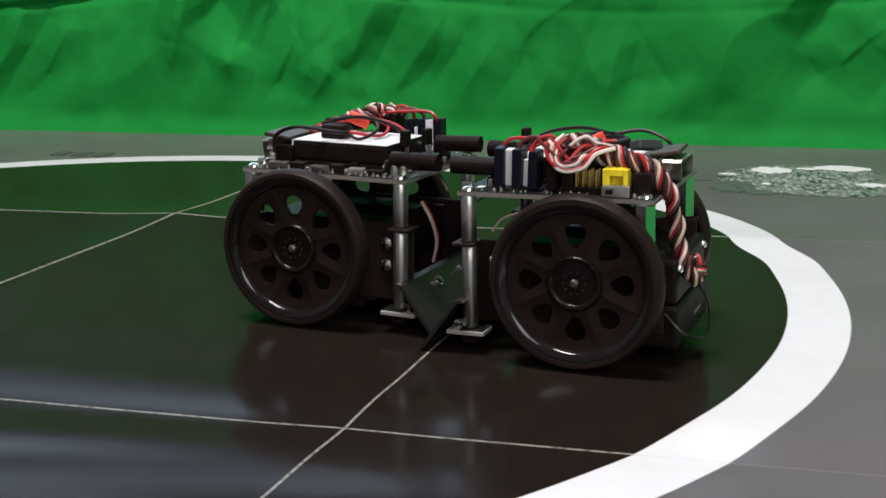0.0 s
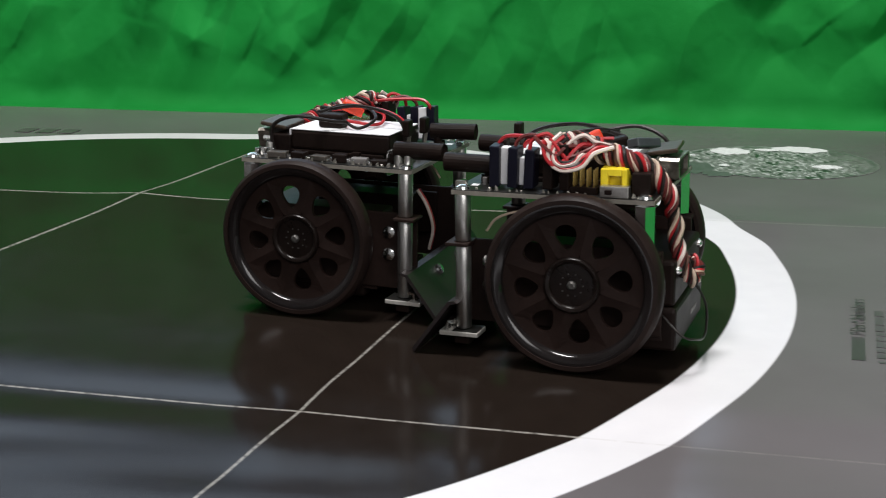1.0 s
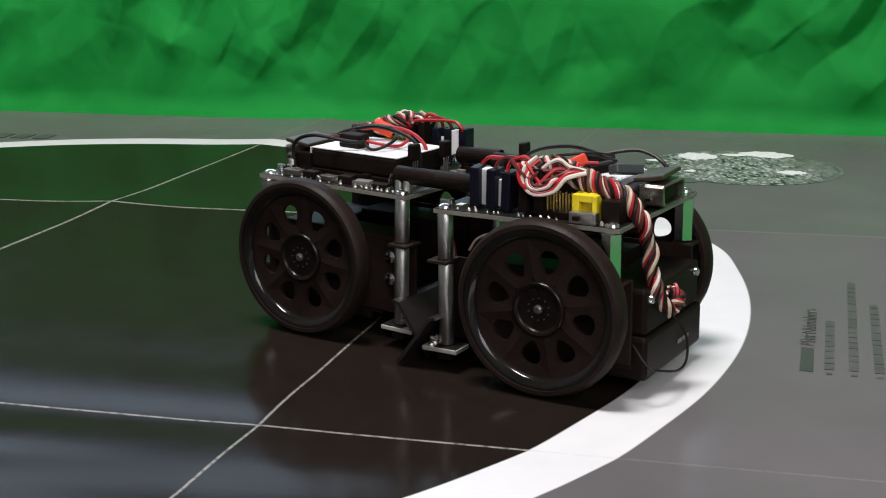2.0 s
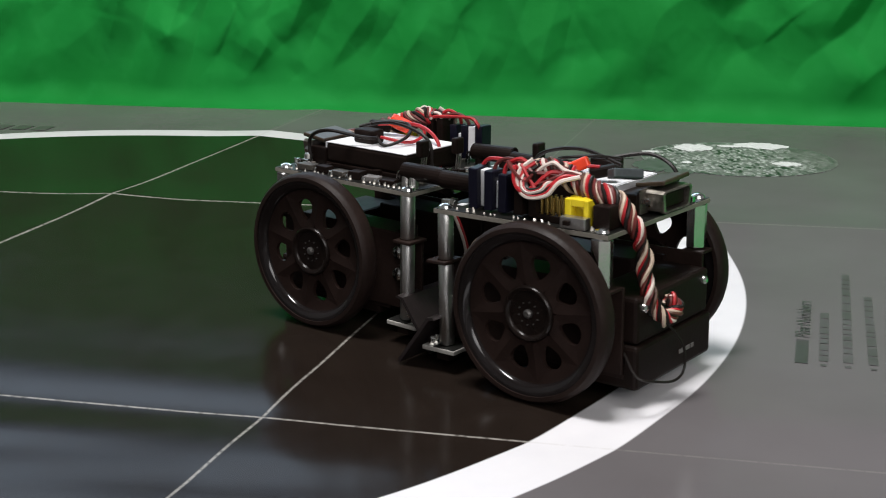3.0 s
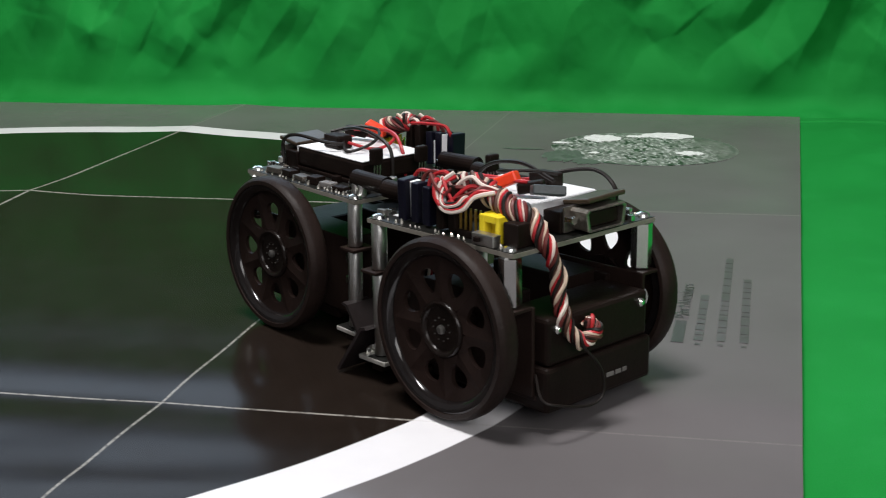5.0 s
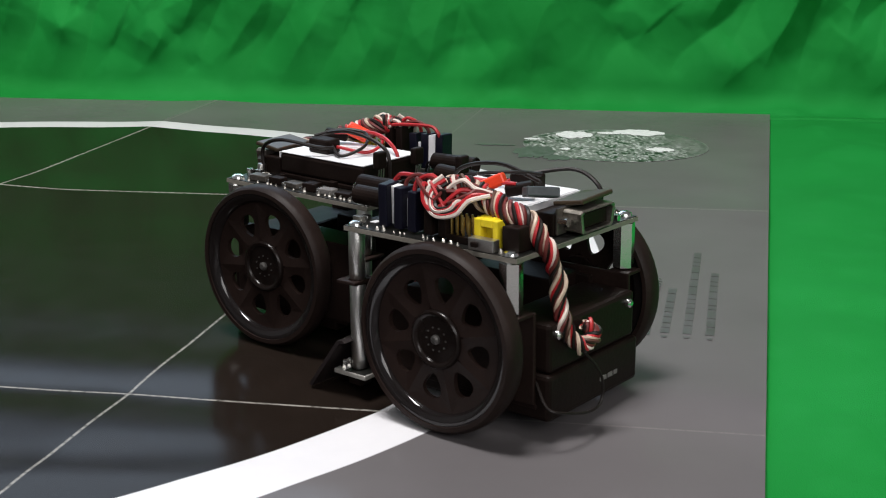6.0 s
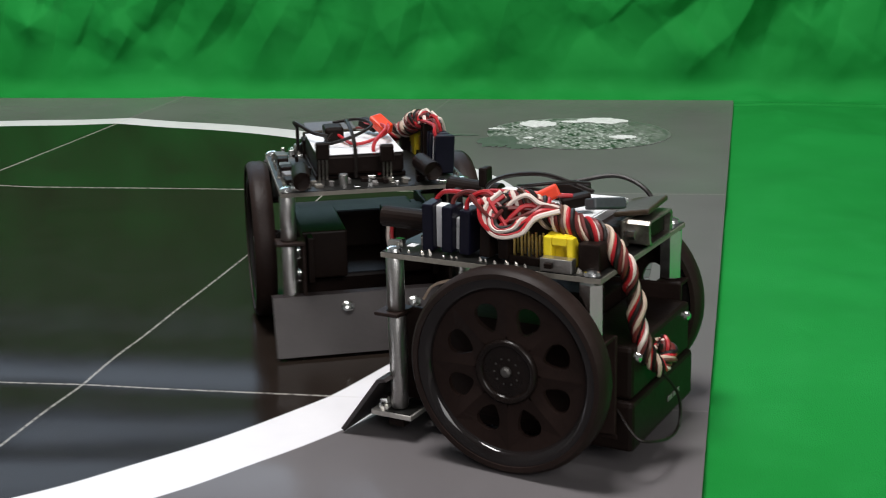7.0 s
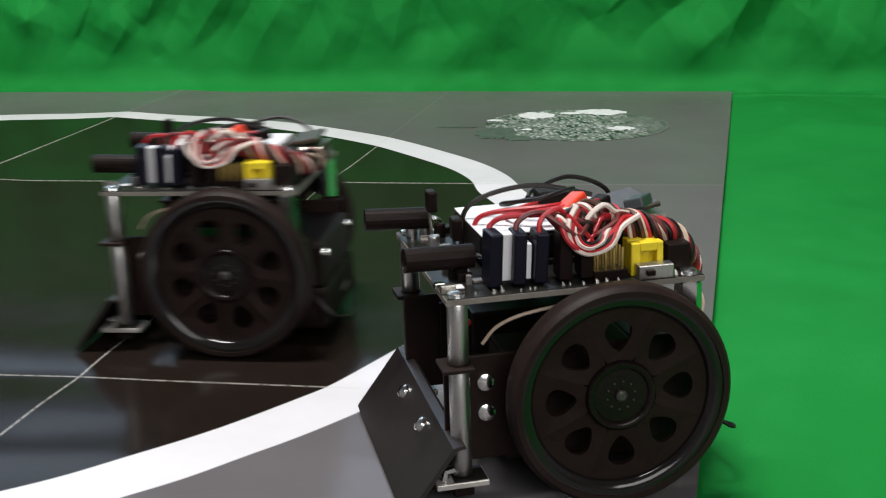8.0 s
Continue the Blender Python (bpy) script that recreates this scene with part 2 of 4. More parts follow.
def spline(pts, per=10):
    """Points of a smooth curve through pts."""
    pts = [Vector(p) for p in pts]
    ext = [pts[0] * 2 - pts[1]] + pts + [pts[-1] * 2 - pts[-2]]
    out = []
    for i in range(1, len(ext) - 2):
        a, b, c, d = ext[i - 1:i + 3]
        for k in range(per):
            t = k / per
            out.append(0.5 * ((2 * b) + (c - a) * t + (2 * a - 5 * b + 4 * c - d) * t * t + (3 * b - a - 3 * c + d) * t ** 3))
    out.append(pts[-1])
    return out


def strand(path, turn, phase, spread):
    """A wire that winds about a path: turns in all, where it starts, and how far off it lies."""
    out, a = [], None
    n = len(path)
    for i, p in enumerate(path):
        d = (path[min(i + 1, n - 1)] - path[max(i - 1, 0)]).normalized()
        a = d.orthogonal().normalized() if a is None else (a - d * a.dot(d)).normalized()
        c = d.cross(a)
        w = phase + turn * math.tau * i / (n - 1)
        s = spread(i / (n - 1)) if callable(spread) else spread
        out.append(p + (a * math.cos(w) + c * math.sin(w)) * s)
    return out


# ---- the mat ----
BACK_RIGHT, FRONT_RIGHT = Vector((0.4235, 0.9966)), Vector((0.0970, 0.0794))
BACK_LEFT = Vector((-0.5330, 1.2130))
FRONT_LEFT = FRONT_RIGHT + BACK_LEFT - BACK_RIGHT


def mat_height(x, y):
    """The sheet was folded: it stands up a little along the far folds, sinks along the nearest and waves between them."""
    z = 0.0
    for line, h, w in zip(CREASES, (-0.0007, 0.0004, 0.0018, 0.0020), (0.034, 0.04, 0.06, 0.05)):
        z += h * max(0.0, 1 - abs(off_line(x, y, line)) / w) ** 1.5
    z += 0.0004 * noise.noise(Vector((x * 7, y * 7, 3.1)))
    n = off_line(x, y, CREASES[0])
    near = math.exp(-((n - 0.03) / 0.13) ** 2)
    z += 0.0010 * noise.noise(Vector((n * 20, (x - y) * 4, 7.7))) * near
    z += 0.0009 * noise.noise(Vector((n * 36, (x - y) * 7 + n * 10, 2.2))) * math.exp(-((n - 0.06) / 0.05) ** 2)
    return max(z, -0.001)


def build_mat():
    bm = bmesh.new()
    nu, nv = 150, 150
    grid = []
    for i in range(nu + 1):
        row = []
        for j in range(nv + 1):
            u, v = i / nu, j / nv
            p = FRONT_LEFT * (1 - u) * (1 - v) + FRONT_RIGHT * u * (1 - v) + BACK_LEFT * (1 - u) * v + BACK_RIGHT * u * v
            row.append(bm.verts.new((p.x, p.y, mat_height(p.x, p.y))))
        grid.append(row)
    for i in range(nu):
        for j in range(nv):
            bm.faces.new((grid[i][j], grid[i + 1][j], grid[i + 1][j + 1], grid[i][j + 1]))
    rim = [e for e in bm.edges if e.is_boundary]
    low = bmesh.ops.extrude_edge_only(bm, edges=rim)
    for v in low["geom"]:
        if isinstance(v, bmesh.types.BMVert):
            v.co.z -= 0.0012
    ob = part("competition_mat", bm, MAT_PRINT, None, smooth=True)
    return tagged(ob, "creased laminated paper sumo mat, black disc with white ring on grey", "mat")


MAT = build_mat()


def flat_shape(name, outline, material, label="", lift=0.00025):
    """A printed patch that lies on the sheet; outline: rows of points across it."""
    bm = bmesh.new()
    rows = [[bm.verts.new((x, y, mat_height(x, y) + lift)) for x, y in row] for row in outline]
    for p, q in zip(rows, rows[1:]):
        for k in range(len(p) - 1):
            bm.faces.new((p[k], p[k + 1], q[k + 1], q[k]))
    return part(name, bm, material, MAT, label, smooth=True)


def disc_rows(cx, cy, rx, ry, turn, n=24):
    rows = []
    for i in range(n + 1):
        s = -math.cos(math.pi * i / n)
        h = math.sqrt(max(1 - s * s, 1e-6))
        row = []
        for k in range(n + 1):
            a, b = s * rx, h * (2 * k / n - 1) * ry
            row.append((cx + a * math.cos(turn) - b * math.sin(turn), cy + a * math.sin(turn) + b * math.cos(turn)))
        rows.append(row)
    return rows


def bar_rows(x, y, length, width, turn, n=6):
    c, s = math.cos(turn), math.sin(turn)
    return [[(x + a * length / n * c - b * width * s, y + a * length / n * s + b * width * c) for b in (-0.5, 0.5)] for a in range(n + 1)]


def ragged_rows(x, y, length, width, turn, seed, n=14):
    """A strip of print with an uneven, broken-looking outline."""
    rnd = random.Random(seed)
    c, s = math.cos(turn), math.sin(turn)
    rows = []
    for i in range(n + 1):
        a = length * i / n
        taper = min(1.0, 0.35 + 2.2 * min(i, n - i) / n)
        lo, hi = (-0.5 * width * taper * rnd.uniform(0.55, 1.1), 0.5 * width * taper * rnd.uniform(0.75, 1.1))
        rows.append([(x + a * c - b * s, y + a * s + b * c) for b in (lo, 0.5 * (lo + hi), hi)])
    return rows


def build_print():
    turn = radians(-15)
    flat_shape("printed_emblem", disc_rows(0.2590, 0.8690, 0.0690, 0.0640, turn), EMBLEM, "round speckled circuit picture in silver and green")
    rnd = random.Random(4)
    # pale lettering across the picture, kept as bars
    for x, y, l, w, a in ((0.2225, 0.9150, 0.0285, 0.032, -12), (0.2560, 0.9190, 0.0180, 0.010, -14), (0.2700, 0.9230, 0.0400, 0.027, -18), (0.2775, 0.8480, 0.0200, 0.017, -10), (0.2150, 0.8560, 0.0075, 0.008, -14), (0.1950, 0.8990, 0.0125, 0.009, -14)):
        flat_shape("printed_bar", ragged_rows(x, y, l, w, radians(a), x), INK_WORN, "", 0.0004)
    flat_shape("printed_shade", ragged_rows(0.1800, 0.8520, 0.0300, 0.046, radians(-20), 3, 20), INK_SHADE, "", 0.0003)
    flat_shape("printed_shade", ragged_rows(0.1980, 0.8290, 0.0200, 0.020, radians(-30), 5, 12), INK_SHADE, "", 0.0003)
    flat_shape("printed_bar", ragged_rows(0.1550, 0.8800, 0.0300, 0.006, radians(-15), 8), INK_SHADE, "", 0.0003)
    # small marks on the far corner of the sheet
    for k in range(3):
        flat_shape("printed_bar", bar_rows(-0.318 + 0.018 * k, 1.030 - 0.004 * k, 0.013, 0.02, radians(-13)), INK_MID, "", 0.0004)
    # four lines of small print, running away from the front of the sheet
    way = radians(71.5)
    c, s = math.cos(way), math.sin(way)
    lines = (((0.1730, 0.4440), 0.030, INK_DARK, 0.0050), ((0.1825, 0.4455), 0.066, INK_MID, 0.0037), ((0.1915, 0.4430), 0.135, INK_MID, 0.0037), ((0.2005, 0.4400), 0.098, INK_MID, 0.0037))
    for k, ((x, y), length, ink, w) in enumerate(lines):
        a = 0.0
        while a < length - 0.003:
            word = min(rnd.uniform(0.004, 0.012), length - a) if k else length
            flat_shape("printed_bar", bar_rows(x + a * c, y + a * s, word, w, way, 4), ink)
            a += word + 0.0017
        if k:
            flat_shape("printed_bar", bar_rows(x - 0.006 * c, y - 0.006 * s, 0.0022, 0.0022, way, 1), ink)
    text = bpy.data.curves.new("lettering", "FONT")
    text.body, text.size, text.extrude = "Part Numbers", 0.0086, 0.00005
    text.materials.append(INK_DARK)
    ob = new("lettering", text)
    ob.parent = MAT
    x, y = 0.1730 + 0.033 * c + 0.0026 * s, 0.4440 + 0.033 * s - 0.0026 * c
    ob.matrix_basis = pose(x, y, mat_height(x, y) + 0.0016, 0, 0, 71.5)


build_print()


# ---- green cloth: on the floor, then up behind the mat ----
def base_y(x):
    """Where the cloth leaves the floor, just behind the sheet's back edge."""
    return 1.092 - 0.229 * x + 0.012


def make_folds():
    """Long creases: centre, lean, half length, slow side, sharp side, depth."""
    rnd = random.Random(41)
    bins = {}
    for i in range(230):
        x, z = rnd.uniform(-1.1, 1.1), rnd.uniform(0.025, 0.24)
        lean = math.radians(rnd.gauss(57, 9))
        if rnd.random() < 0.16:
            lean = math.radians(rnd.uniform(80, 112))
        half = rnd.uniform(0.025, 0.075)
        slow, sharp = rnd.uniform(0.012, 0.040), rnd.uniform(0.007, 0.012)
        if rnd.random() < 0.35:
            slow, sharp = sharp, slow
        depth = rnd.uniform(0.0020, 0.0060) * (1 if rnd.random() < 0.75 else -1)
        bend = rnd.uniform(-2.5, 2.5)
        item = (x, z, math.cos(lean), math.sin(lean), half, slow, sharp, depth, bend)
        for k in range(int((x - 0.12) // 0.05), int((x + 0.12) // 0.05) + 1):
            bins.setdefault(k, []).append(item)
    return bins


FOLDS = make_folds()


def long_folds(x, z):
    d = 0.0
    for cx, cz, c, s, half, slow, sharp, depth, bend in FOLDS.get(int(x // 0.05), ()):
        u = ((x - cx) * c + (z - cz) * s) / half
        if abs(u) >= 1:
            continue
        v = (x - cx) * s - (z - cz) * c + bend * half * half * u * u
        side = sharp if v > 0 else slow
        v = abs(v) / side
        if v < 1:
            t = 1 - v
            d += depth * (0.6 * t + 0.4 * t * t) * (1 - u * u)
    return d


def zigzag(v):
    return 2.0 * abs(2.0 * (v - math.floor(v)) - 1.0) - 1.0


def sharp_folds(x, z):
    """Flat facets that meet in crisp edges, leaning like the pulls of the cloth, each in patches of its own."""
    d = 0.0
    for lean, f, depth, seed in ((58, 7.0, 0.0046, 2.3), (51, 12.0, 0.0042, 5.9), (66, 19.0, 0.0026, 12.4), (42, 11.0, 0.0016, 8.1), (116, 9.0, 0.0022, 15.2)):
        c, s = math.cos(radians(lean)), math.sin(radians(lean))
        across, along = x * s - z * c, x * c + z * s
        wander = 0.24 * noise.noise(Vector((across * f * 0.8, along * 12.0, seed)))
        patch = noise.noise(Vector((across * f * 0.45, along * 11.0, seed + 31.0)))
        patch = min(1.0, max(0.0, 0.45 + 3.6 * patch))
        d += depth * patch * zigzag(across * f + wander + seed)
    return d


def floor_folds(x, y):
    """Low wrinkles of the cloth on the floor, flat where the sheet lies on it."""
    e = BACK_RIGHT - FRONT_RIGHT
    off = ((x - FRONT_RIGHT.x) * e.y - (y - FRONT_RIGHT.y) * e.x) / e.length
    free = min(1.0, max(0.0, (off - 0.004) / 0.03))
    if free <= 0:
        return 0.0
    d = 0.0
    for lean, f, depth, seed in ((20, 8.0, 0.0022, 3.1), (75, 6.0, 0.0026, 7.7), (130, 11.0, 0.0014, 11.9), (48, 17.0, 0.0008, 17.3)):
        c, s = math.cos(radians(lean)), math.sin(radians(lean))
        across, along = x * s - y * c, x * c + y * s
        wander = 0.5 * noise.noise(Vector((across * f * 0.7, along * 6.0, seed)))
        patch = min(1.0, max(0.0, 0.45 + 1.6 * noise.noise(Vector((across * f * 0.5, along * 5.0, seed + 9.0)))))
        d += depth * patch * (0.5 + 0.5 * zigzag(across * f + wander))
    return 2.6 * free * d


def fold_depth(x, z):
    """Diagonal pulls and creases of the hanging cloth."""
    w = 0.03 * noise.noise(Vector((x * 4, z * 9, 9.0)))
    a = x * 0.84 - z * 0.54 + w
    b = x * 0.54 + z * 0.84
    d = -0.16 * long_folds(x, z) + 1.75 * sharp_folds(x, z)
    for f, amp, seed, long in ((6.0, 0.0022, 1.7, 0.22), (12.0, 0.0010, 4.2, 0.20)):
        n = noise.noise(Vector((a * f, b * f * long, seed)))
        d += amp * (2.0 * abs(n) - 0.6)
    # crumpled facets
    near, _ = noise.voronoi(Vector((a * 15, b * 6, 4.4)))
    d += 0.0018 * (near[1] - near[0])
    near, _ = noise.voronoi(Vector(((x + 0.5 * z) * 26, (z - 0.3 * x) * 22, 1.4)))
    d += 0.0014 * (near[1] - near[0])
    # short cross creases
    n = noise.noise(Vector(((x * 0.5 + z) * 26, (x - z) * 9, 6.1)))
    d += 0.0008 * abs(n)
    # a level pleat near the top of the view
    d += 0.006 * math.exp(-((z - 0.118 + 0.01 * math.sin(x * 9)) / 0.004) ** 2) * (0.5 + noise.noise(Vector((x * 5, 0.3, 0.9))))
    return d


def build_cloth():
    bm = bmesh.new()
    prof = []
    ny = 90
    for j in range(ny):
        prof.append((-0.88 + 0.83 * j / ny, 0.0))
    for j in range(44):
        prof.append((-0.05 + 0.05 * j / 44, 0.0))
    R = 0.022
    for j in range(9):
        a = math.pi / 2 * j / 8
        prof.append((R * math.sin(a), R * (1 - math.cos(a))))
    top = 0.30
    for j in range(1, 142):
        k = j / 141
        prof.append((R + 0.04 * k, R + (top - R) * k))
    xs = [-1.1 + 0.01 * i for i in range(58)] + [-0.52 + 0.00138 * i for i in range(1001)] + [0.87 + 0.01 * i for i in range(24)]
    grid = []
    for x in xs:
        row = []
        for s, z in prof:
            y = base_y(x) + s
            dz, dy = 0.0, 0.0
            if z <= 0:
                dz = -0.0040 + 0.0018 * noise.noise(Vector((x * 6, y * 6, 5.0))) + 0.0016 * abs(noise.noise(Vector((x * 17 + y * 6, y * 11 - x * 5, 2.0))))
                if s > -0.02:
                    dz *= 0.6
                dz += floor_folds(x, y) * min(1.0, -s / 0.15)
            else:
                k = min(1.0, z / 0.05)
                rise = min(1.0, z / 0.07)
                dy = fold_depth(x, z) * rise * rise * (3 - 2 * rise)
                dz = -0.002
                if z < 0.05:
                    dz += 0.007 * noise.noise(Vector((x * 26, z * 30, 1.0))) * (1 - k)
            row.append(bm.verts.new((x, y + dy, z + dz)))
        grid.append(row)
    for p, q in zip(grid, grid[1:]):
        for k in range(len(prof) - 1):
            bm.faces.new((p[k], q[k], q[k + 1], p[k + 1]))
    ob = part("backdrop_cloth", bm, CLOTH, None, smooth=True)
    return tagged(ob, "wrinkled bright green backdrop cloth, laid on the floor and hung up", "cloth", kind="structure")


build_cloth()


# ---- plain room round it ----
def wall_piece(name, x0, x1, y0, y1, z0, z1, material=WALL_PAINT):
    ob = part(name, box(bmesh.new(), x0, x1, y0, y1, z0, z1), material)
    return tagged(ob, kind="structure")


def build_room():
    wall_piece("floor", -3.0, 3.0, -2.2, 3.0, -0.10, -0.0056, FLOOR_GREY)
    wall_piece("ceiling", -3.0, 3.0, -2.2, 3.0, 2.5, 2.6)
    wall_piece("wall_west", -3.1, -3.0, -2.2, 3.0, -0.1, 2.5)
    wall_piece("wall_east", 3.0, 3.1, -2.2, 3.0, -0.1, 2.5)
    # north wall with its window, south wall with an opening added for the fill
    for name, yy, wx0, wx1 in (("wall_north", 3.0, -1.7, 0.8), ("wall_south", -2.3, -0.4, 1.6)):
        bm = bmesh.new()
        for x0, x1, z0, z1 in ((-3.1, wx0, -0.1, 2.5), (wx1, 3.1, -0.1, 2.5), (wx0, wx1, -0.1, 0.9), (wx0, wx1, 2.2, 2.5)):
            box(bm, x0, x1, yy, yy + 0.1, z0, z1)
        tagged(part(name, bm, WALL_PAINT), kind="structure")


build_room()


# ---- the sumo robots ----
WHEEL_R, WHEEL_Y, WHEEL_W = 0.0333, 0.0436, 0.0088
NOSE_DOWN = 0.9           # degrees by which the robots lean on their scoops
BOARD_Z = 0.0627          # underside of the circuit board
POST_X, POST_Y, REAR_X = 0.0450, 0.0352, 0.0240


def wheel_disc(bm, r_in, r_out, y0, y1, hole_r=0.0176, holes=8):
    """A dished disc with eight egg-shaped openings."""
    n = 28
    for h in range(holes):
        mid = h * math.tau / holes
        half = math.pi / holes
        loops = []
        for k in range(n):
            w = k * math.tau / n
            ca, sa = math.cos(w), math.sin(w)
            # egg: wider outwards
            rr = hole_r + 0.0046 * ca
            tt = 0.0037 * sa * (1 + 0.22 * ca) / hole_r
            # the sector's edge in the same direction
            du, dv = ca, sa
            lim = []
            if du > 1e-6:
                lim.append((r_out - hole_r) / du)
            if du < -1e-6:
                lim.append((r_in - hole_r) / du)
            if abs(dv) > 1e-6:
                lim.append(half * hole_r / abs(dv))
            s = min(lim)
            ro, to = hole_r + s * du, s * dv / hole_r
            loops.append(((rr, mid + tt), (ro, mid + to)))

        def at(rt, y):
            return bm.verts.new((rt[0] * math.cos(rt[1]), y, rt[0] * math.sin(rt[1])))
        fr = [(at(a, y1 - 0.0006), at(a, y1 - 0.0006), at(b, y1)) for a, b in loops]
        bk = [(at(a, y0), at(b, y0)) for a, b in loops]
        for k in range(n):
            j = (k + 1) % n
            bm.faces.new((fr[k][0], fr[j][0], fr[j][2], fr[k][2]))
            bm.faces.new((bk[k][0], bk[k][1], bk[j][1], bk[j][0]))
            bm.faces.new((fr[k][0], bk[k][0], bk[j][0], fr[j][0]))
    bmesh.ops.remove_doubles(bm, verts=bm.verts, dist=1e-5)


def build_wheel(robot, side):
    """side +1: the robot's left. The open face looks outwards."""
    bm = bmesh.new()
    wheel_disc(bm, 0.0100, 0.0265, -0.0012, 0.0012)
    if side < 0:
        bmesh.ops.scale(bm, vec=(1, -1, 1), verts=bm.verts)
    w = part("wheel", bm, WHEEL_PLASTIC, robot, "black spoked wheel with eight openings")
    s = side
    h = WHEEL_W / 2
    bm = lathe(bmesh.new(), [(r0, a0 * s) for r0, a0 in ((0.0304, -0.0034), (0.0262, -0.0034), (0.0261, 0.0010), (0.0264, 0.0020), (0.0271, 0.0029), (0.0281, 0.0035), (0.0292, 0.0038), (0.0304, 0.0038))], 72)
    part("rim", bm, RIM_GLOSS, w, "glossy black rim", smooth=True)
    prof = [(0.0302, -h), (0.0318, -h), (0.0329, -h * 0.72), (0.0333, -h * 0.4), (0.0333, h * 0.4), (0.0329, h * 0.72), (0.0318, h), (0.0302, h)]
    part("tyre", lathe(bmesh.new(), prof, 72), RUBBER, w, "thin black rubber tyre", smooth=True)
    prof = [(r0, a0 * s) for r0, a0 in ((0.0012, -0.003), (0.0106, -0.003), (0.0106, 0.0014), (0.0104, 0.0022), (0.0098, 0.0027), (0.0090, 0.0027), (0.0083, 0.0022), (0.0080, 0.0014), (0.0012, 0.0014))]
    part("hub", lathe(bmesh.new(), prof, 40), HUB_PLASTIC, w, smooth=True)
    bm = bmesh.new()
    tube(bm, [(0, 0.001 * s, 0), (0, 0.0024 * s, 0), (0, 0.003 * s, 0)], [0.0017, 0.0017, 0.001], 12)
    part("screw", bm, DARK_STEEL, w)
    bm = bmesh.new()
    for k in range(10):
        a = k * math.tau / 10
        tube(bm, [(0.0042 * math.cos(a), 0.0012 * s, 0.0042 * math.sin(a)), (0.0042 * math.cos(a), 0.0018 * s, 0.0042 * math.sin(a))], 0.0003, 6)
    part("dot_ring", bm, DARK_STEEL, w)
    w.matrix_basis = pose(0, WHEEL_Y * side, WHEEL_R)
    return w


def screw(parent, p, way, r=0.0024):
    p, way = Vector(p), Vector(way)
    bm = tube(bmesh.new(), [p, p + way * 0.0010, p + way * 0.0017], [r, r * 0.9, r * 0.45], 14)
    return part("screw", bm, SCREW_STEEL, parent, "bright steel screw", smooth=True)


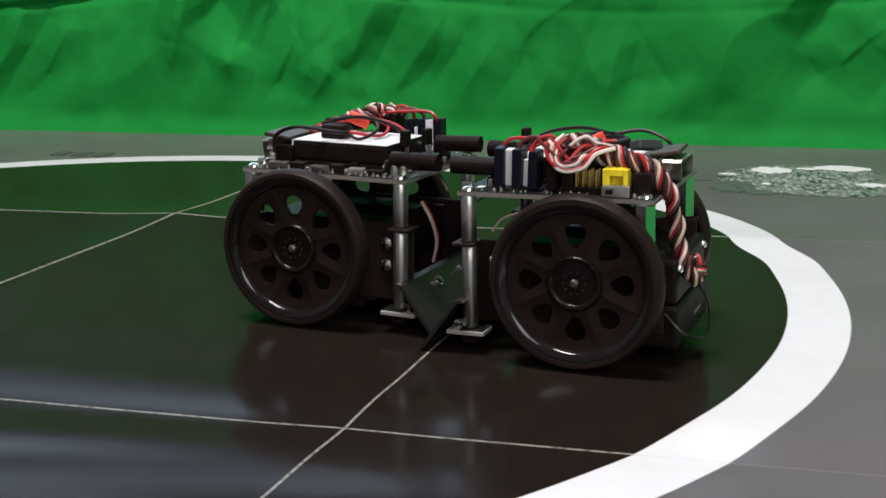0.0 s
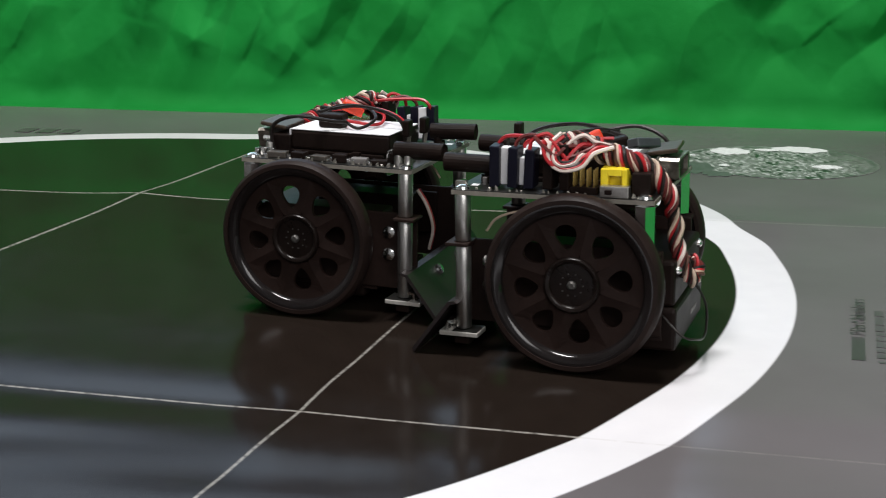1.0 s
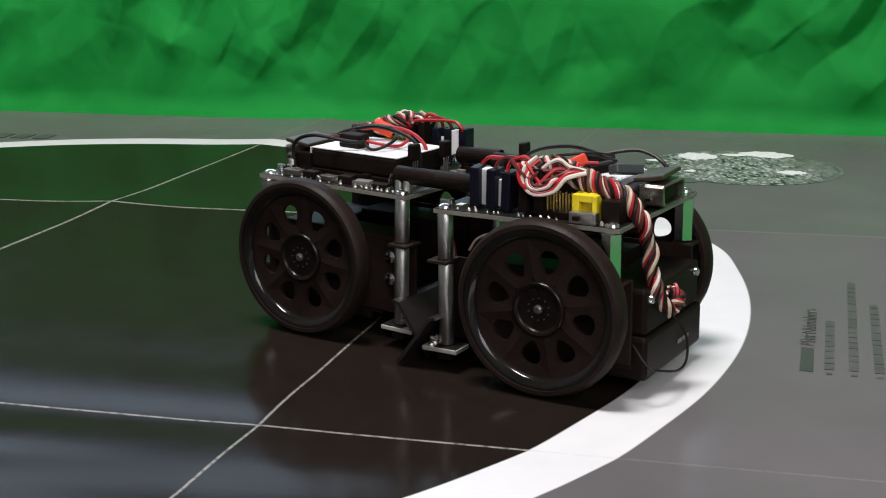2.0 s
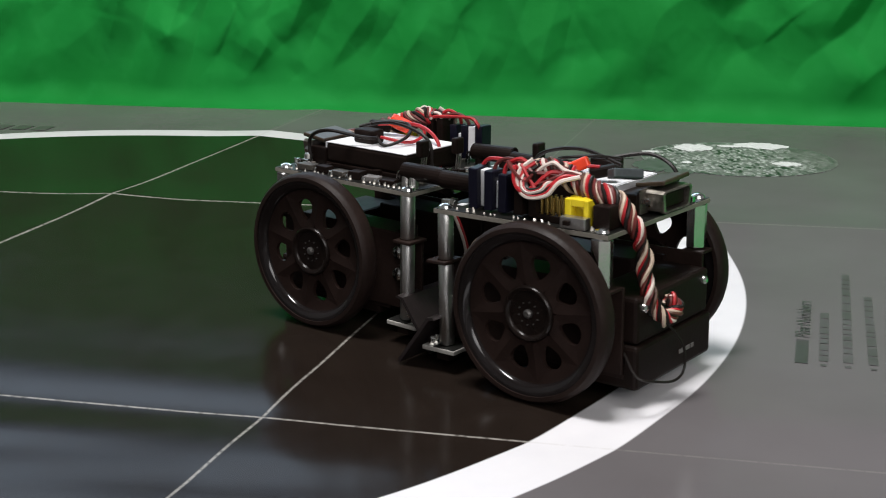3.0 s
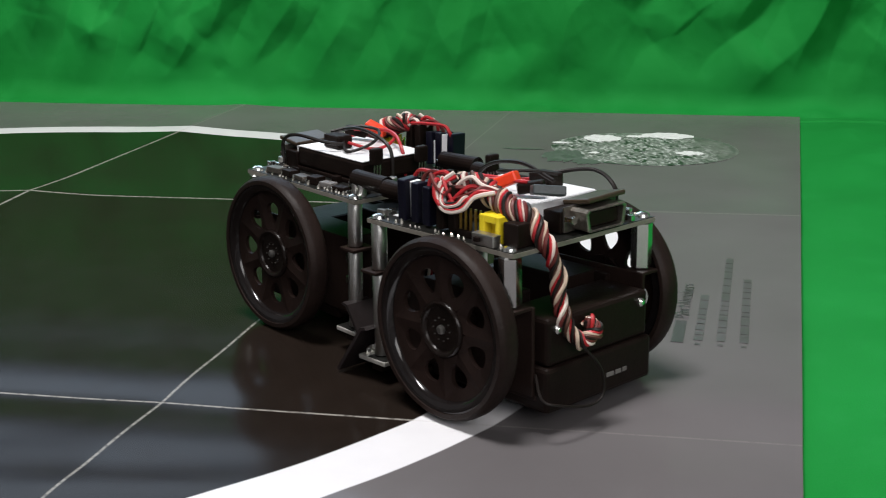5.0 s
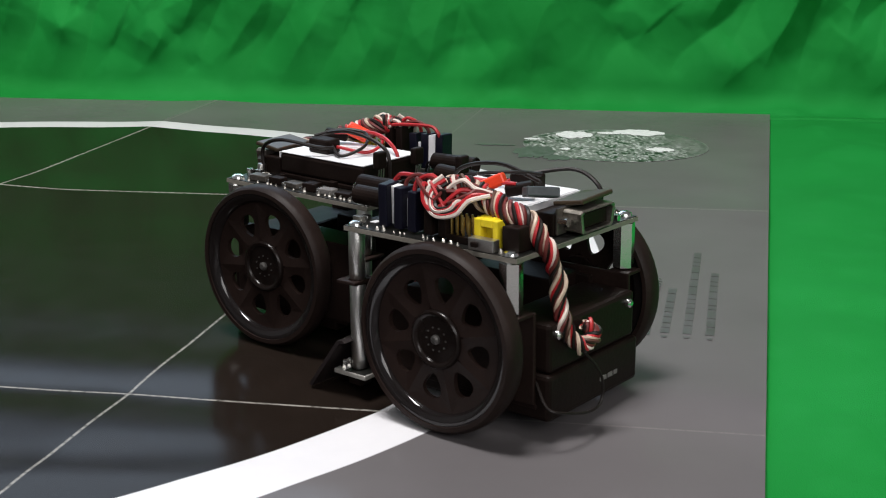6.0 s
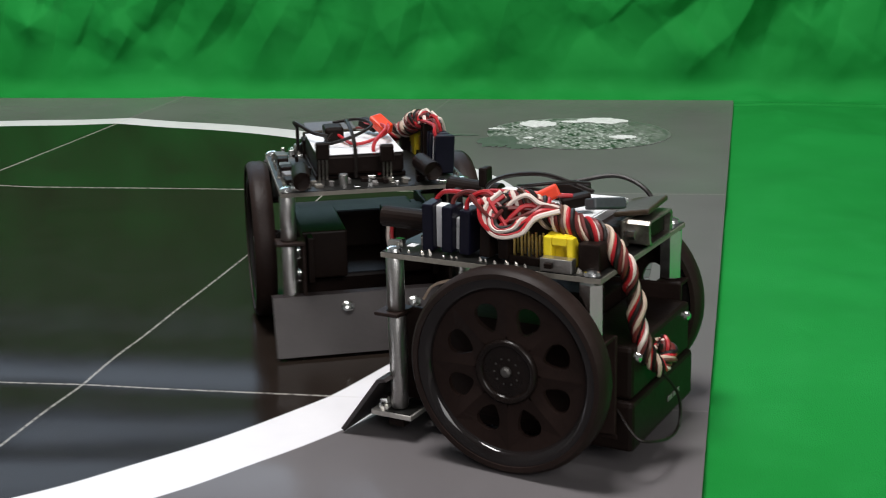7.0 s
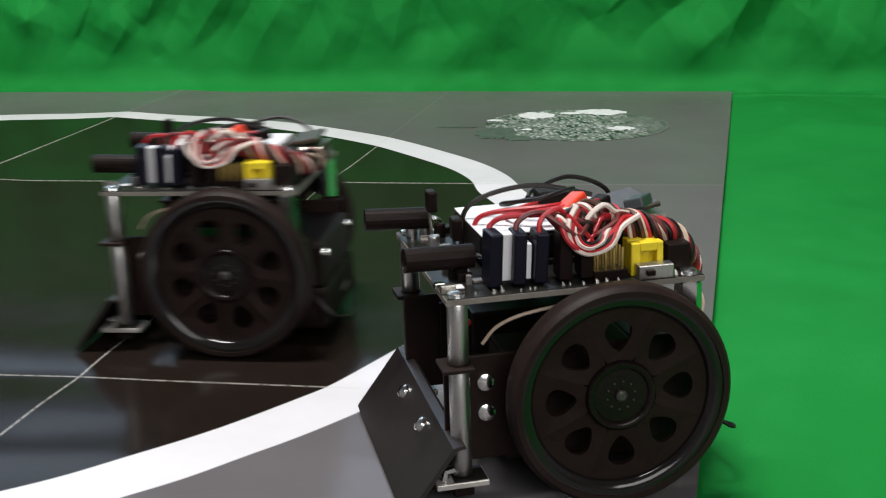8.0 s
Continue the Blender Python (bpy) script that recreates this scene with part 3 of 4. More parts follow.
def build_robot(hanging):
    """hanging: the servo leads drop down the back in a twisted tail."""
    robot = new("sumo_robot")
    for side in (1, -1):
        build_wheel(robot, side)
    # chassis: folded black sheet with the servos and the battery box in it
    bm = bmesh.new()
    box(bm, -0.030, 0.0485, -0.0305, -0.0290, 0.012, 0.0445, 0.0004)
    box(bm, -0.030, 0.0485, 0.0290, 0.0305, 0.012, 0.0445, 0.0004)
    box(bm, -0.030, 0.0300, -0.0290, 0.0290, 0.0100, 0.0118, 0.0004)
    for s in (1, -1):
        box(bm, 0.0415, 0.0505, 0.0300 * s - 0.0005, 0.0300 * s + 0.0105 * s, 0.0433, 0.0446, 0.0003) if s > 0 else box(bm, 0.0415, 0.0505, -0.0405, -0.0295, 0.0433, 0.0446, 0.0003)
        y0, y1 = sorted((0.0295 * s, 0.0385 * s))
        box(bm, -0.0295, -0.0205, y0, y1, 0.0433, 0.0446, 0.0003)
    part("chassis", bm, BLACK_PAINT, robot, "folded black sheet-metal chassis")
    for s in (1, -1):
        y0, y1 = sorted((0.0100 * s, 0.0288 * s))
        bm = box(bmesh.new(), -0.010, 0.0300, y0, y1, 0.0230, 0.0430, 0.0008)
        y0, y1 = sorted((0.0245 * s, 0.0270 * s))
        box(bm, -0.016, 0.0375, y0, y1, 0.0235, 0.0425, 0.0004)
        tube(bm, [(0, 0.029 * s, WHEEL_R), (0, 0.0415 * s, WHEEL_R)], 0.0032, 14)
        part("servo", bm, BLACK_PLASTIC, robot, "black hobby servo motor")
        for z in (0.0362, 0.0268):
            screw(robot, (0.0362, 0.0305 * s, z), (0, s, 0), 0.0029)
    bm = box(bmesh.new(), -0.0350, 0.0240, -0.0285, 0.0285, 0.0060, 0.0225, 0.0015)
    box(bm, -0.034, -0.0120, -0.0270, 0.0270, 0.0228, 0.0400, 0.0015)
    case = part("battery_box", bm, BLACK_PLASTIC, robot, "black battery box")
    for k, (y, w) in enumerate(((-0.0050, 0.0040), (-0.0095, 0.0030), (-0.0130, 0.0022))):
        part("printed_bar", box(bmesh.new(), -0.0353, -0.0350, y - w / 2, y + w / 2, 0.0120, 0.0136, 0), GREY_CAN, case)
    for y in (-0.0225, 0.0225):
        screw(case, (-0.0340, y, 0.0360), (-1, 0, 0), 0.0018)
    # posts
    for s in (1, -1):
        for z0, z1, name in ((0.0447, BOARD_Z, "standoff"), (0.0105, 0.0432, "post")):
            bm = bmesh.new()
            tube(bm, [(POST_X, POST_Y * s, z0), (POST_X, POST_Y * s, z0 + 0.0005), (POST_X, POST_Y * s, z1 - 0.0005), (POST_X, POST_Y * s, z1)], [0.0027, 0.0030, 0.0030, 0.0027], 18)
            part(name, bm, STEEL, robot, "round bright aluminium spacer post", smooth=True)
        bm = tube(bmesh.new(), [(POST_X, POST_Y * s, 0.0430), (POST_X, POST_Y * s, 0.0449)], 0.0035, 16)
        part("washer", bm, BLACK_PLASTIC, robot)
        bm = bmesh.new()
        tube(bm, [(-REAR_X, POST_Y * s, 0.0447), (-REAR_X, POST_Y * s, 0.0453), (-REAR_X, POST_Y * s, BOARD_Z - 0.0006), (-REAR_X, POST_Y * s, BOARD_Z)], [0.0034, 0.0040, 0.0040, 0.0034], 6)
        part("standoff", bm, POLISHED, robot, "polished hexagonal aluminium spacer")
        # line sensor at the foot
        y0, y1 = sorted((POST_Y * s - 0.0052 * s, POST_Y * s + 0.0050 * s))
        bm = box(bmesh.new(), POST_X - 0.007, POST_X + 0.0085, y0, y1, 0.0080, 0.0098, 0.0003)
        foot = part("line_sensor", bm, PALE_BOARD, robot, "small line sensor board with three pins")
        bm = box(bmesh.new(), POST_X - 0.0066, POST_X + 0.0032, y0 + 0.0004, y1 - 0.0004, 0.0098, 0.0101)
        part("board_face", bm, BOARD, foot)
        for k in range(3):
            bm = tube(bmesh.new(), [(POST_X + 0.0058, POST_Y * s + (k - 1) * 0.0025, 0.0100), (POST_X + 0.0052, POST_Y * s + (k - 1) * 0.0025, 0.0128), (POST_X + 0.0028, POST_Y * s + (k - 1) * 0.0025, 0.0133)], 0.0012, 6)
            part("pin", bm, SCREW_STEEL, foot)
        bm = box(bmesh.new(), POST_X - 0.003, POST_X + 0.003, POST_Y * s - 0.003, POST_Y * s + 0.003, 0.0045, 0.0080, 0.0004)
        part("sensor_eye", bm, BLACK_PLASTIC, foot)
    # scoop
    bm = bmesh.new()
    prof = [(0.0462, 0.0226), (0.0490, 0.0220), (0.0640, 0.0021)]
    rows = []
    for x, z in prof:
        rows.append([bm.verts.new((x, y, z)) for y in (-0.0430, 0.0430)])
    fs = [bm.faces.new((a[0], a[1], b[1], b[0])) for a, b in zip(rows, rows[1:])]
    ex = bmesh.ops.extrude_face_region(bm, geom=fs)
    bmesh.ops.translate(bm, vec=(-0.0011, 0, -0.0009), verts=[v for v in ex["geom"] if isinstance(v, bmesh.types.BMVert)])
    scoop = part("scoop", bm, SCOOP_PAINT, robot, "sloping black anodised metal scoop")
    n = Vector((0.0203, 0, 0.0150)).normalized()
    for y in (0.0136, -0.0136):
        screw(scoop, Vector((0.0524, y, 0.0175)) + n * 0.0001, n, 0.0026)
    # circuit board
    z0, z1 = BOARD_Z, BOARD_Z + 0.0016
    bm = box(bmesh.new(), -0.0280, 0.0486, -0.0379, 0.0379, z0, z1)
    board = part("circuit_board", bm, BOARD_EDGE, robot, "dark circuit board with pale edge")
    bm = box(bmesh.new(), -0.0277, 0.0483, -0.0376, 0.0376, z1, z1 + 0.0003)
    part("board_face", bm, BOARD, board)
    z1 += 0.0003
    for x in (POST_X, -REAR_X):
        for s in (1, -1):
            screw(board, (x, POST_Y * s, z1), (0, 0, 1), 0.0028)
    rnd = random.Random(11)
    # solder joints along both edges
    for s in (1, -1):
        bm = bmesh.new()
        for k in range(24):
            x = -0.020 + 0.0026 * k + rnd.uniform(-0.0006, 0.0006)
            if rnd.random() < 0.35:
                continue
            q, y = rnd.uniform(0.0004, 0.0010), 0.0355 * s + rnd.uniform(-0.0008, 0.0008)
            tube(bm, [(x, y, z1), (x, y, z1 + q * 0.8), (x + q * 0.4, y, z1 + q * rnd.uniform(1.1, 2.2))], [q, q * 0.75, q * 0.25], 6)
        tagged(part("solder_joints", bm, SOLDER, board), kind="stuff")
    # small components
    for k in range(44):
        x, y = rnd.uniform(0.0345, 0.0480), rnd.uniform(-0.033, 0.033)
        if k > 30:
            x, y = rnd.uniform(-0.027, 0.030), rnd.choice((-1, 1)) * rnd.uniform(0.0235, 0.0265)
        a, b, h = rnd.uniform(0.0007, 0.0022), rnd.uniform(0.0006, 0.0016), rnd.uniform(0.0006, 0.0030)
        mm = rnd.choice((BLACK_PLASTIC, GREY_CAN, SOLDER, SCREW_STEEL, BLACK_PLASTIC, BOARD_EDGE))
        if k % 7 == 0:
            bm = tube(bmesh.new(), [(x, y, z1), (x, y, z1 + 0.0042), (x, y, z1 + 0.0047)], [0.0019, 0.0019, 0.0016], 14)
            part("capacitor", bm, rnd.choice((STEEL, BLACK_PLASTIC)), board)
        else:
            part("component", box(bmesh.new(), x - a, x + a, y - b, y + b, z1, z1 + h, 0.0002), mm, board)
    # flat parts along the right edge
    for x0, l, w, h, mm in ((-0.0180, 0.0085, 0.0050, 0.0026, DULL_METAL), (-0.0070, 0.0065, 0.0046, 0.0030, BLACK_PLASTIC), (0.0020, 0.0075, 0.0050, 0.0022, DULL_METAL), (0.0120, 0.0060, 0.0056, 0.0034, BLACK_PLASTIC), (0.0200, 0.0070, 0.0044, 0.0024, GREY_CAN), (0.0290, 0.0070, 0.0050, 0.0022, BLACK_PLASTIC)):
        lean = pose(x0 + l / 2, -0.0322, z1, 0, 0, rnd.uniform(-9, 9))
        chip = part("component", box(bmesh.new(), -l / 2, l / 2, -w / 2, w / 2, 0, h, 0.0004, lean), mm, board)
        for e in (-1, 1):
            part("terminal", box(bmesh.new(), e * (l / 2 + 0.0006) - 0.0006, e * (l / 2 + 0.0006) + 0.0006, -w / 3, w / 3, 0, h * 0.55, 0.0002, lean), SCREW_STEEL, chip)
    # sockets and the black box with a white top
    part("socket", box(bmesh.new(), -0.014, 0.030, -0.0220, 0.0150, z1, z1 + 0.0019, 0.0004), BLACK_PLASTIC, board)
    pack = part("battery_pack", box(bmesh.new(), -0.0130, 0.0325, -0.0215, 0.0140, z1 + 0.0020, z1 + 0.0102, 0.0012), BLACK_PLASTIC, robot, "black battery pack with white label")
    bm = box(bmesh.new(), -0.0128, 0.0323, -0.0213, 0.0138, z1 + 0.0102, z1 + 0.0108, 0.0003)
    part("label", bm, WHITE_LABEL, pack, "blank white label")
    bm = box(bmesh.new(), -0.0135, -0.0130, -0.0213, 0.0138, z1 + 0.0030, z1 + 0.0105)
    part("label", bm, WHITE_LABEL, pack)
    top = z1 + 0.0108
    # plug on the pack and its lead
    bm = box(bmesh.new(), -0.0030, 0.0080, -0.0150, -0.0070, top, top + 0.0060, 0.001)
    plug = part("plug", bm, BLACK_PLASTIC, robot, "black power plug")
    for pts, mm, r in (
            ([(0.006, -0.011, top + 0.004), (0.016, -0.016, top + 0.001), (0.020, -0.006, top + 0.004), (0.012, 0.004, top + 0.007), (0.002, 0.000, top + 0.008), (-0.004, -0.010, top + 0.006)], BLACK_WIRE, 0.0007),
            ([(0.006, -0.010, top + 0.003), (0.020, -0.004, top + 0.0012), (0.018, 0.008, top + 0.004), (0.006, 0.012, top + 0.006), (-0.006, 0.008, top + 0.006)], RED_WIRE, 0.0007),
            ([(0.030, 0.004, z1 + 0.001), (0.030, 0.002, z1 + 0.013), (0.012, 0.010, top + 0.006), (-0.006, 0.004, top + 0.005)], RED_WIRE, 0.0008),
            ([(0.034, -0.006, z1 + 0.001), (0.031, -0.006, z1 + 0.015), (0.012, -0.006, top + 0.009), (-0.008, -0.004, top + 0.005)], BLACK_WIRE, 0.0008),
            ([(-0.020, -0.024, z1 + 0.002), (-0.020, -0.024, top + 0.001), (-0.008, -0.026, top + 0.006), (0.006, -0.020, top + 0.004), (0.010, -0.014, top + 0.003)], BLACK_WIRE, 0.0008)):
        part("wire", tube(bmesh.new(), spline(pts), r, 7), mm, robot, smooth=True)
    # red joiner
    bm = box(bmesh.new(), -0.0048, 0.0048, -0.0030, 0.0030, -0.0022, 0.0022, 0.0008)
    bmesh.ops.transform(bm, matrix=pose(0.0030, 0.0095, top + 0.0056, 10, 24, 30), verts=bm.verts)
    part("connector", bm, RED_PLASTIC, robot, "red power connector")
    bm = box(bmesh.new(), -0.0050, 0.0050, -0.0024, 0.0024, -0.0020, 0.0020, 0.0008)
    bmesh.ops.transform(bm, matrix=pose(-0.0060, 0.0060, top + 0.0040, 0, 10, 35), verts=bm.verts)
    part("connector", bm, BLACK_PLASTIC, robot, "black power connector")
    if hanging:
        bm = box(bmesh.new(), -0.0060, 0.0060, -0.0030, 0.0030, -0.0018, 0.0018, 0.0006)
        bmesh.ops.transform(bm, matrix=pose(-0.0180, 0.0100, top + 0.0050, 15, -6, 55), verts=bm.verts)
        part("connector", bm, SLATE, robot, "dark slate plug among the wires")
    # servo plugs along the left edge
    for k, (x, h, mm) in enumerate(((0.0335, 0.0155, NAVY_PLASTIC), (0.0262, 0.0150, NAVY_PLASTIC), (0.0200, 0.0145, NAVY_PLASTIC), (0.0125, 0.0165, BLACK_PLASTIC), (0.0060, 0.0168, BLACK_PLASTIC))):
        lean = pose(x, 0.0300, z1 + 0.0010, rnd.uniform(-3, 3), rnd.uniform(-4, 4), rnd.uniform(-5, 5))
        bm = box(bmesh.new(), -0.0019, 0.0019, -0.0040, 0.0040, 0, h, 0.0005, lean)
        pl = part("servo_plug", bm, mm, robot, "three-wire servo plug")
        if k in (0, 1):
            bm = box(bmesh.new(), -0.0066 + 0.0026 * k, -0.0019, -0.0030, 0.0012, 0.0008, h - 0.0008 - 0.003 * k, 0.0003, lean)
            part("label", bm, WHITE_LABEL, pl, "white label")
    # gold header pins
    bm = box(bmesh.new(), -0.0060, 0.0042, 0.0262, 0.0340, z1, z1 + 0.0026, 0.0002)
    header = part("pin_header", bm, BLACK_PLASTIC, board)
    for i in range(4):
        for j in range(3):
            x, y = -0.0047 + 0.0025 * i, 0.0276 + 0.0025 * j
            part("pin", box(bmesh.new(), x - 0.0003, x + 0.0003, y - 0.0003, y + 0.0003, z1 + 0.002, z1 + 0.0090), GOLD, header)
    # yellow block with an opening, and the slide switch before it
    bm = bmesh.new()
    box(bm, -0.0170, -0.0072, 0.0255, 0.0300, z1, z1 + 0.0100, 0.0004)
    box(bm, -0.0100, -0.0072, 0.0300, 0.0335, z1, z1 + 0.0098, 0.0004)
    box(bm, -0.0170, -0.0150, 0.0300, 0.0335, z1, z1 + 0.0098, 0.0004)
    box(bm, -0.0150, -0.0100, 0.0300, 0.0335, z1 + 0.0072, z1 + 0.0098, 0.0003)
    part("yellow_terminal", bm, YELLOW, board, "yellow plastic terminal block")
    bm = box(bmesh.new(), -0.0185, -0.0080, 0.0340, 0.0378, z1, z1 + 0.0042, 0.0003)
    sw = part("slide_switch", bm, STEEL, board, "small metal slide switch")
    part("slider", box(bmesh.new(), -0.0125, -0.0100, 0.0378, 0.0392, z1 + 0.0014, z1 + 0.0030, 0.0002), BLACK_PLASTIC, sw)
    part("socket", box(bmesh.new(), -0.0255, -0.0185, 0.0220, 0.0330, z1, z1 + 0.0085, 0.0005), BLACK_PLASTIC, board)
    # serial port on the rear edge: a hollow D-shaped shell before its body
    y0, y1 = -0.0215, 0.0065
    body = box(bmesh.new(), -0.0215, -0.0125, y0 - 0.001, y1 + 0.001, z1, z1 + 0.0080, 0.0006)
    port = part("serial_port", body, BLACK_PLASTIC, board, "nine-pin serial port with a metal shell")
    part("flange", box(bmesh.new(), -0.0226, -0.0215, y0, y1, z1 + 0.0004, z1 + 0.0098, 0.0004), DULL_METAL, port)
    bm, rings = bmesh.new(), []
    for x, k in ((-0.0226, 1.0), (-0.0300, 1.0), (-0.0303, 0.96), (-0.0300, 0.86), (-0.0240, 0.86)):
        ring = []
        for dy, dz in ((-0.0110, 0.0030), (-0.0098, 0.0040), (0.0098, 0.0040), (0.0110, 0.0030), (0.0098, -0.0036), (0.0086, -0.0044), (-0.0086, -0.0044), (-0.0098, -0.0036)):
            ring.append(bm.verts.new((x, (y0 + y1) / 2 + dy * k, z1 + 0.0053 + dz * (k if k == 1.0 else k - 0.06))))
        rings.append(ring)
    for p, q in zip(rings, rings[1:]):
        for k in range(8):
            bm.faces.new((p[k], p[(k + 1) % 8], q[(k + 1) % 8], q[k]))
    bm.faces.new(rings[-1])
    part("shell", bm, PORT_METAL, port, "worn bright metal shell")
    part("port_face", box(bmesh.new(), -0.0285, -0.0236, y0 + 0.0056, y1 - 0.0056, z1 + 0.0022, z1 + 0.0080, 0.0006), BLACK_PLASTIC, port)
    for y in (y0 + 0.0014, y1 - 0.0014):
        part("jack_screw", tube(bmesh.new(), [(-0.0226, y, z1 + 0.0053), (-0.0262, y, z1 + 0.0053)], 0.0016, 6), SCREW_STEEL, port)
    bm = box(bmesh.new(), -0.0060, 0.0060, -0.0110, 0.0110, -0.0009, 0.0009, 0.0006)
    bmesh.ops.transform(bm, matrix=pose(-0.0225, -0.0095, z1 + 0.0112, 0, 9, 4), verts=bm.verts)
    part("dust_cover", bm, BROWN_COVER, port, "brown plastic cover on the port")
    # small bright parts on the rear right corner
    for x, y, a, h in ((-0.0195, -0.0270, 0.0016, 0.0030), (-0.0235, -0.0262, 0.0012, 0.0022), (-0.0165, -0.0310, 0.0018, 0.0020), (-0.0215, -0.0305, 0.0010, 0.0036)):
        part("component", box(bmesh.new(), x - a, x + a, y - a * 0.8, y + a * 0.8, z1, z1 + h, 0.0003), SCREW_STEEL if h > 0.0025 else BLACK_PLASTIC, board)
    # obstacle sensors at the front: dark tubes and small upright eyes
    for y, x0, x1, z, turn in ((0.0200, 0.0365, 0.0570, z1 + 0.0068, 3), (-0.0290, 0.0385, 0.0600, z1 + 0.0062, -4)):
        a = radians(turn)
        p, q = Vector((x0, y, z)), Vector((x1, y + (x1 - x0) * math.tan(a), z + 0.0006))
        bm = tube(bmesh.new(), [p, q, q - (q - p) * 0.12], [0.0036, 0.0036, 0.0028], 20)
        tb = part("emitter_tube", bm, BLACK_PLASTIC, robot, "black tube round an infrared emitter")
        for d in (-0.001, 0.001):
            part("lead", tube(bmesh.new(), spline([p + Vector((0.001, d, 0)), p + Vector((-0.003, d, -0.001)), p + Vector((-0.004, d, -0.0066))], 5), 0.0005, 6), SCREW_STEEL, tb)
    for x, y, h in ((0.0400, -0.0200, 0.0125), (0.0380, 0.0060, 0.0100)):
        bm = box(bmesh.new(), x - 0.0016, x + 0.0016, y - 0.0028, y + 0.0028, z1 + h - 0.002, z1 + h + 0.0050, 0.0008)
        eye = part("infrared_receiver", bm, BLACK_PLASTIC, robot, "black upright infrared receiver")
        for d in (-0.0015, 0, 0.0015):
            part("lead", tube(bmesh.new(), [(x, y + d, z1), (x + 0.0008, y + d, z1 + h - 0.002)], 0.0003, 5), SOLDER, eye)
    part("printed_bar", box(bmesh.new(), 0.0412, 0.0440, 0.0255, 0.0290, z1, z1 + 0.0002), WHITE_LABEL, board)
    # twisted servo leads: from the plugs, over the board, down the back
    loops = [(0.0090, 0.0275, z1 + 0.0185), (0.0050, 0.0265, z1 + 0.0180), (0.0000, 0.0250, z1 + 0.0165), (-0.0080, 0.0250, z1 + 0.0140), (-0.0160, 0.0250, z1 + 0.0120), (-0.0230, 0.0235, z1 + 0.0085)]
    if hanging:
        loops += [(-0.0295, 0.0225, z1 + 0.0020), (-0.0325, 0.0205, z1 - 0.0080), (-0.0340, 0.0200, z1 - 0.0190), (-0.0355, 0.0190, z1 - 0.0280),
                  (-0.0380, 0.0150, z1 - 0.0340), (-0.0388, 0.0085, z1 - 0.0325), (-0.0365, 0.0090, z1 - 0.0265)]
    else:
        loops += [(-0.0270, 0.0160, z1 + 0.0060), (-0.0280, 0.0060, z1 + 0.0050), (-0.0275, -0.0020, z1 + 0.0020)]
    loops = [Vector(p) + Vector((rnd.uniform(-1, 1), rnd.uniform(-1, 1), rnd.uniform(-1, 1))) * 0.0012 for p in loops]
    path = spline(loops, 12)
    bundle = part("cable_bundle", tube(bmesh.new(), path, 0.0015, 8), BLACK_WIRE, robot, "twisted bundle of red, white and black servo wires", smooth=True)
    colours = (WHITE_WIRE, RED_WIRE, BLACK_WIRE, DARK_RED_WIRE, CREAM_WIRE, DARK_RED_WIRE, BLACK_WIRE, RED_WIRE, CREAM_WIRE, BROWN_WIRE, BLACK_WIRE, DARK_RED_WIRE)
    for k, mm in enumerate(colours):
        def spread(u, q=rnd.uniform(0, 6), w=rnd.uniform(-0.0002, 0.0004)):
            wide = 0.0033 if not hanging else 0.0034 - 0.0015 * min(1.0, max(0.0, (u - 0.38) / 0.15))
            return wide * min(1.0, 0.45 + u * 5) + w + 0.0006 * math.sin(u * 31 + q)
        pts = strand(path, 6.5 if hanging else 3.5, k * math.tau / len(colours) + rnd.uniform(-0.12, 0.12), spread)
        part("wire", tube(bmesh.new(), pts, 0.00074, 6), mm, bundle, smooth=True)
    # flat three-wire leads that swing out over the header before they join
    for size, dx in ((1.0, 0.0), (0.62, 0.0015)):
        for k, mm in enumerate((BLACK_WIRE, RED_WIRE, WHITE_WIRE)):
            g = size * (1.0 + 0.17 * (k - 1))
            ring = ((0.0045, 0.0300, 0.0070), (0.0075, 0.0335, 0.0035), (0.0070, 0.0352, -0.0015), (0.0030, 0.0358, -0.0040), (-0.0030, 0.0345, -0.0028), (-0.0065, 0.0325, 0.0012), (-0.0120, 0.0290, 0.0030))
            pts = [(0.0030 + dx + a * g, y + 0.0002 * k, z1 + 0.0135 + h * g) for a, y, h in ring]
            part("wire", tube(bmesh.new(), spline(pts), 0.00080, 6), mm, robot, smooth=True)
    # loose loops of the same leads between plugs and bundle
    for k, (x, mm) in enumerate(((0.0335, RED_WIRE), (0.0262, DARK_RED_WIRE), (0.0200, RED_WIRE), (0.0125, WHITE_WIRE), (0.0125, RED_WIRE), (0.0060, WHITE_WIRE), (0.0060, DARK_RED_WIRE), (0.0125, BLACK_WIRE))):
        y = 0.0300 + 0.0022 * ((k % 3) - 1)
        pts = [(x, y, z1 + 0.0140), (x - 0.001, y - 0.001, z1 + 0.0175 + 0.0006 * (k % 4)), (x - 0.006, 0.0275 + 0.0012 * (k % 3), z1 + 0.0195 + 0.0008 * (k % 3)), (min(x - 0.010, 0.012), 0.0265 + 0.001 * (k % 3), z1 + 0.0185), (min(x - 0.015, 0.004), 0.0255, z1 + 0.0170)]
        part("wire", tube(bmesh.new(), spline(pts), 0.00078, 6), mm, robot, smooth=True)
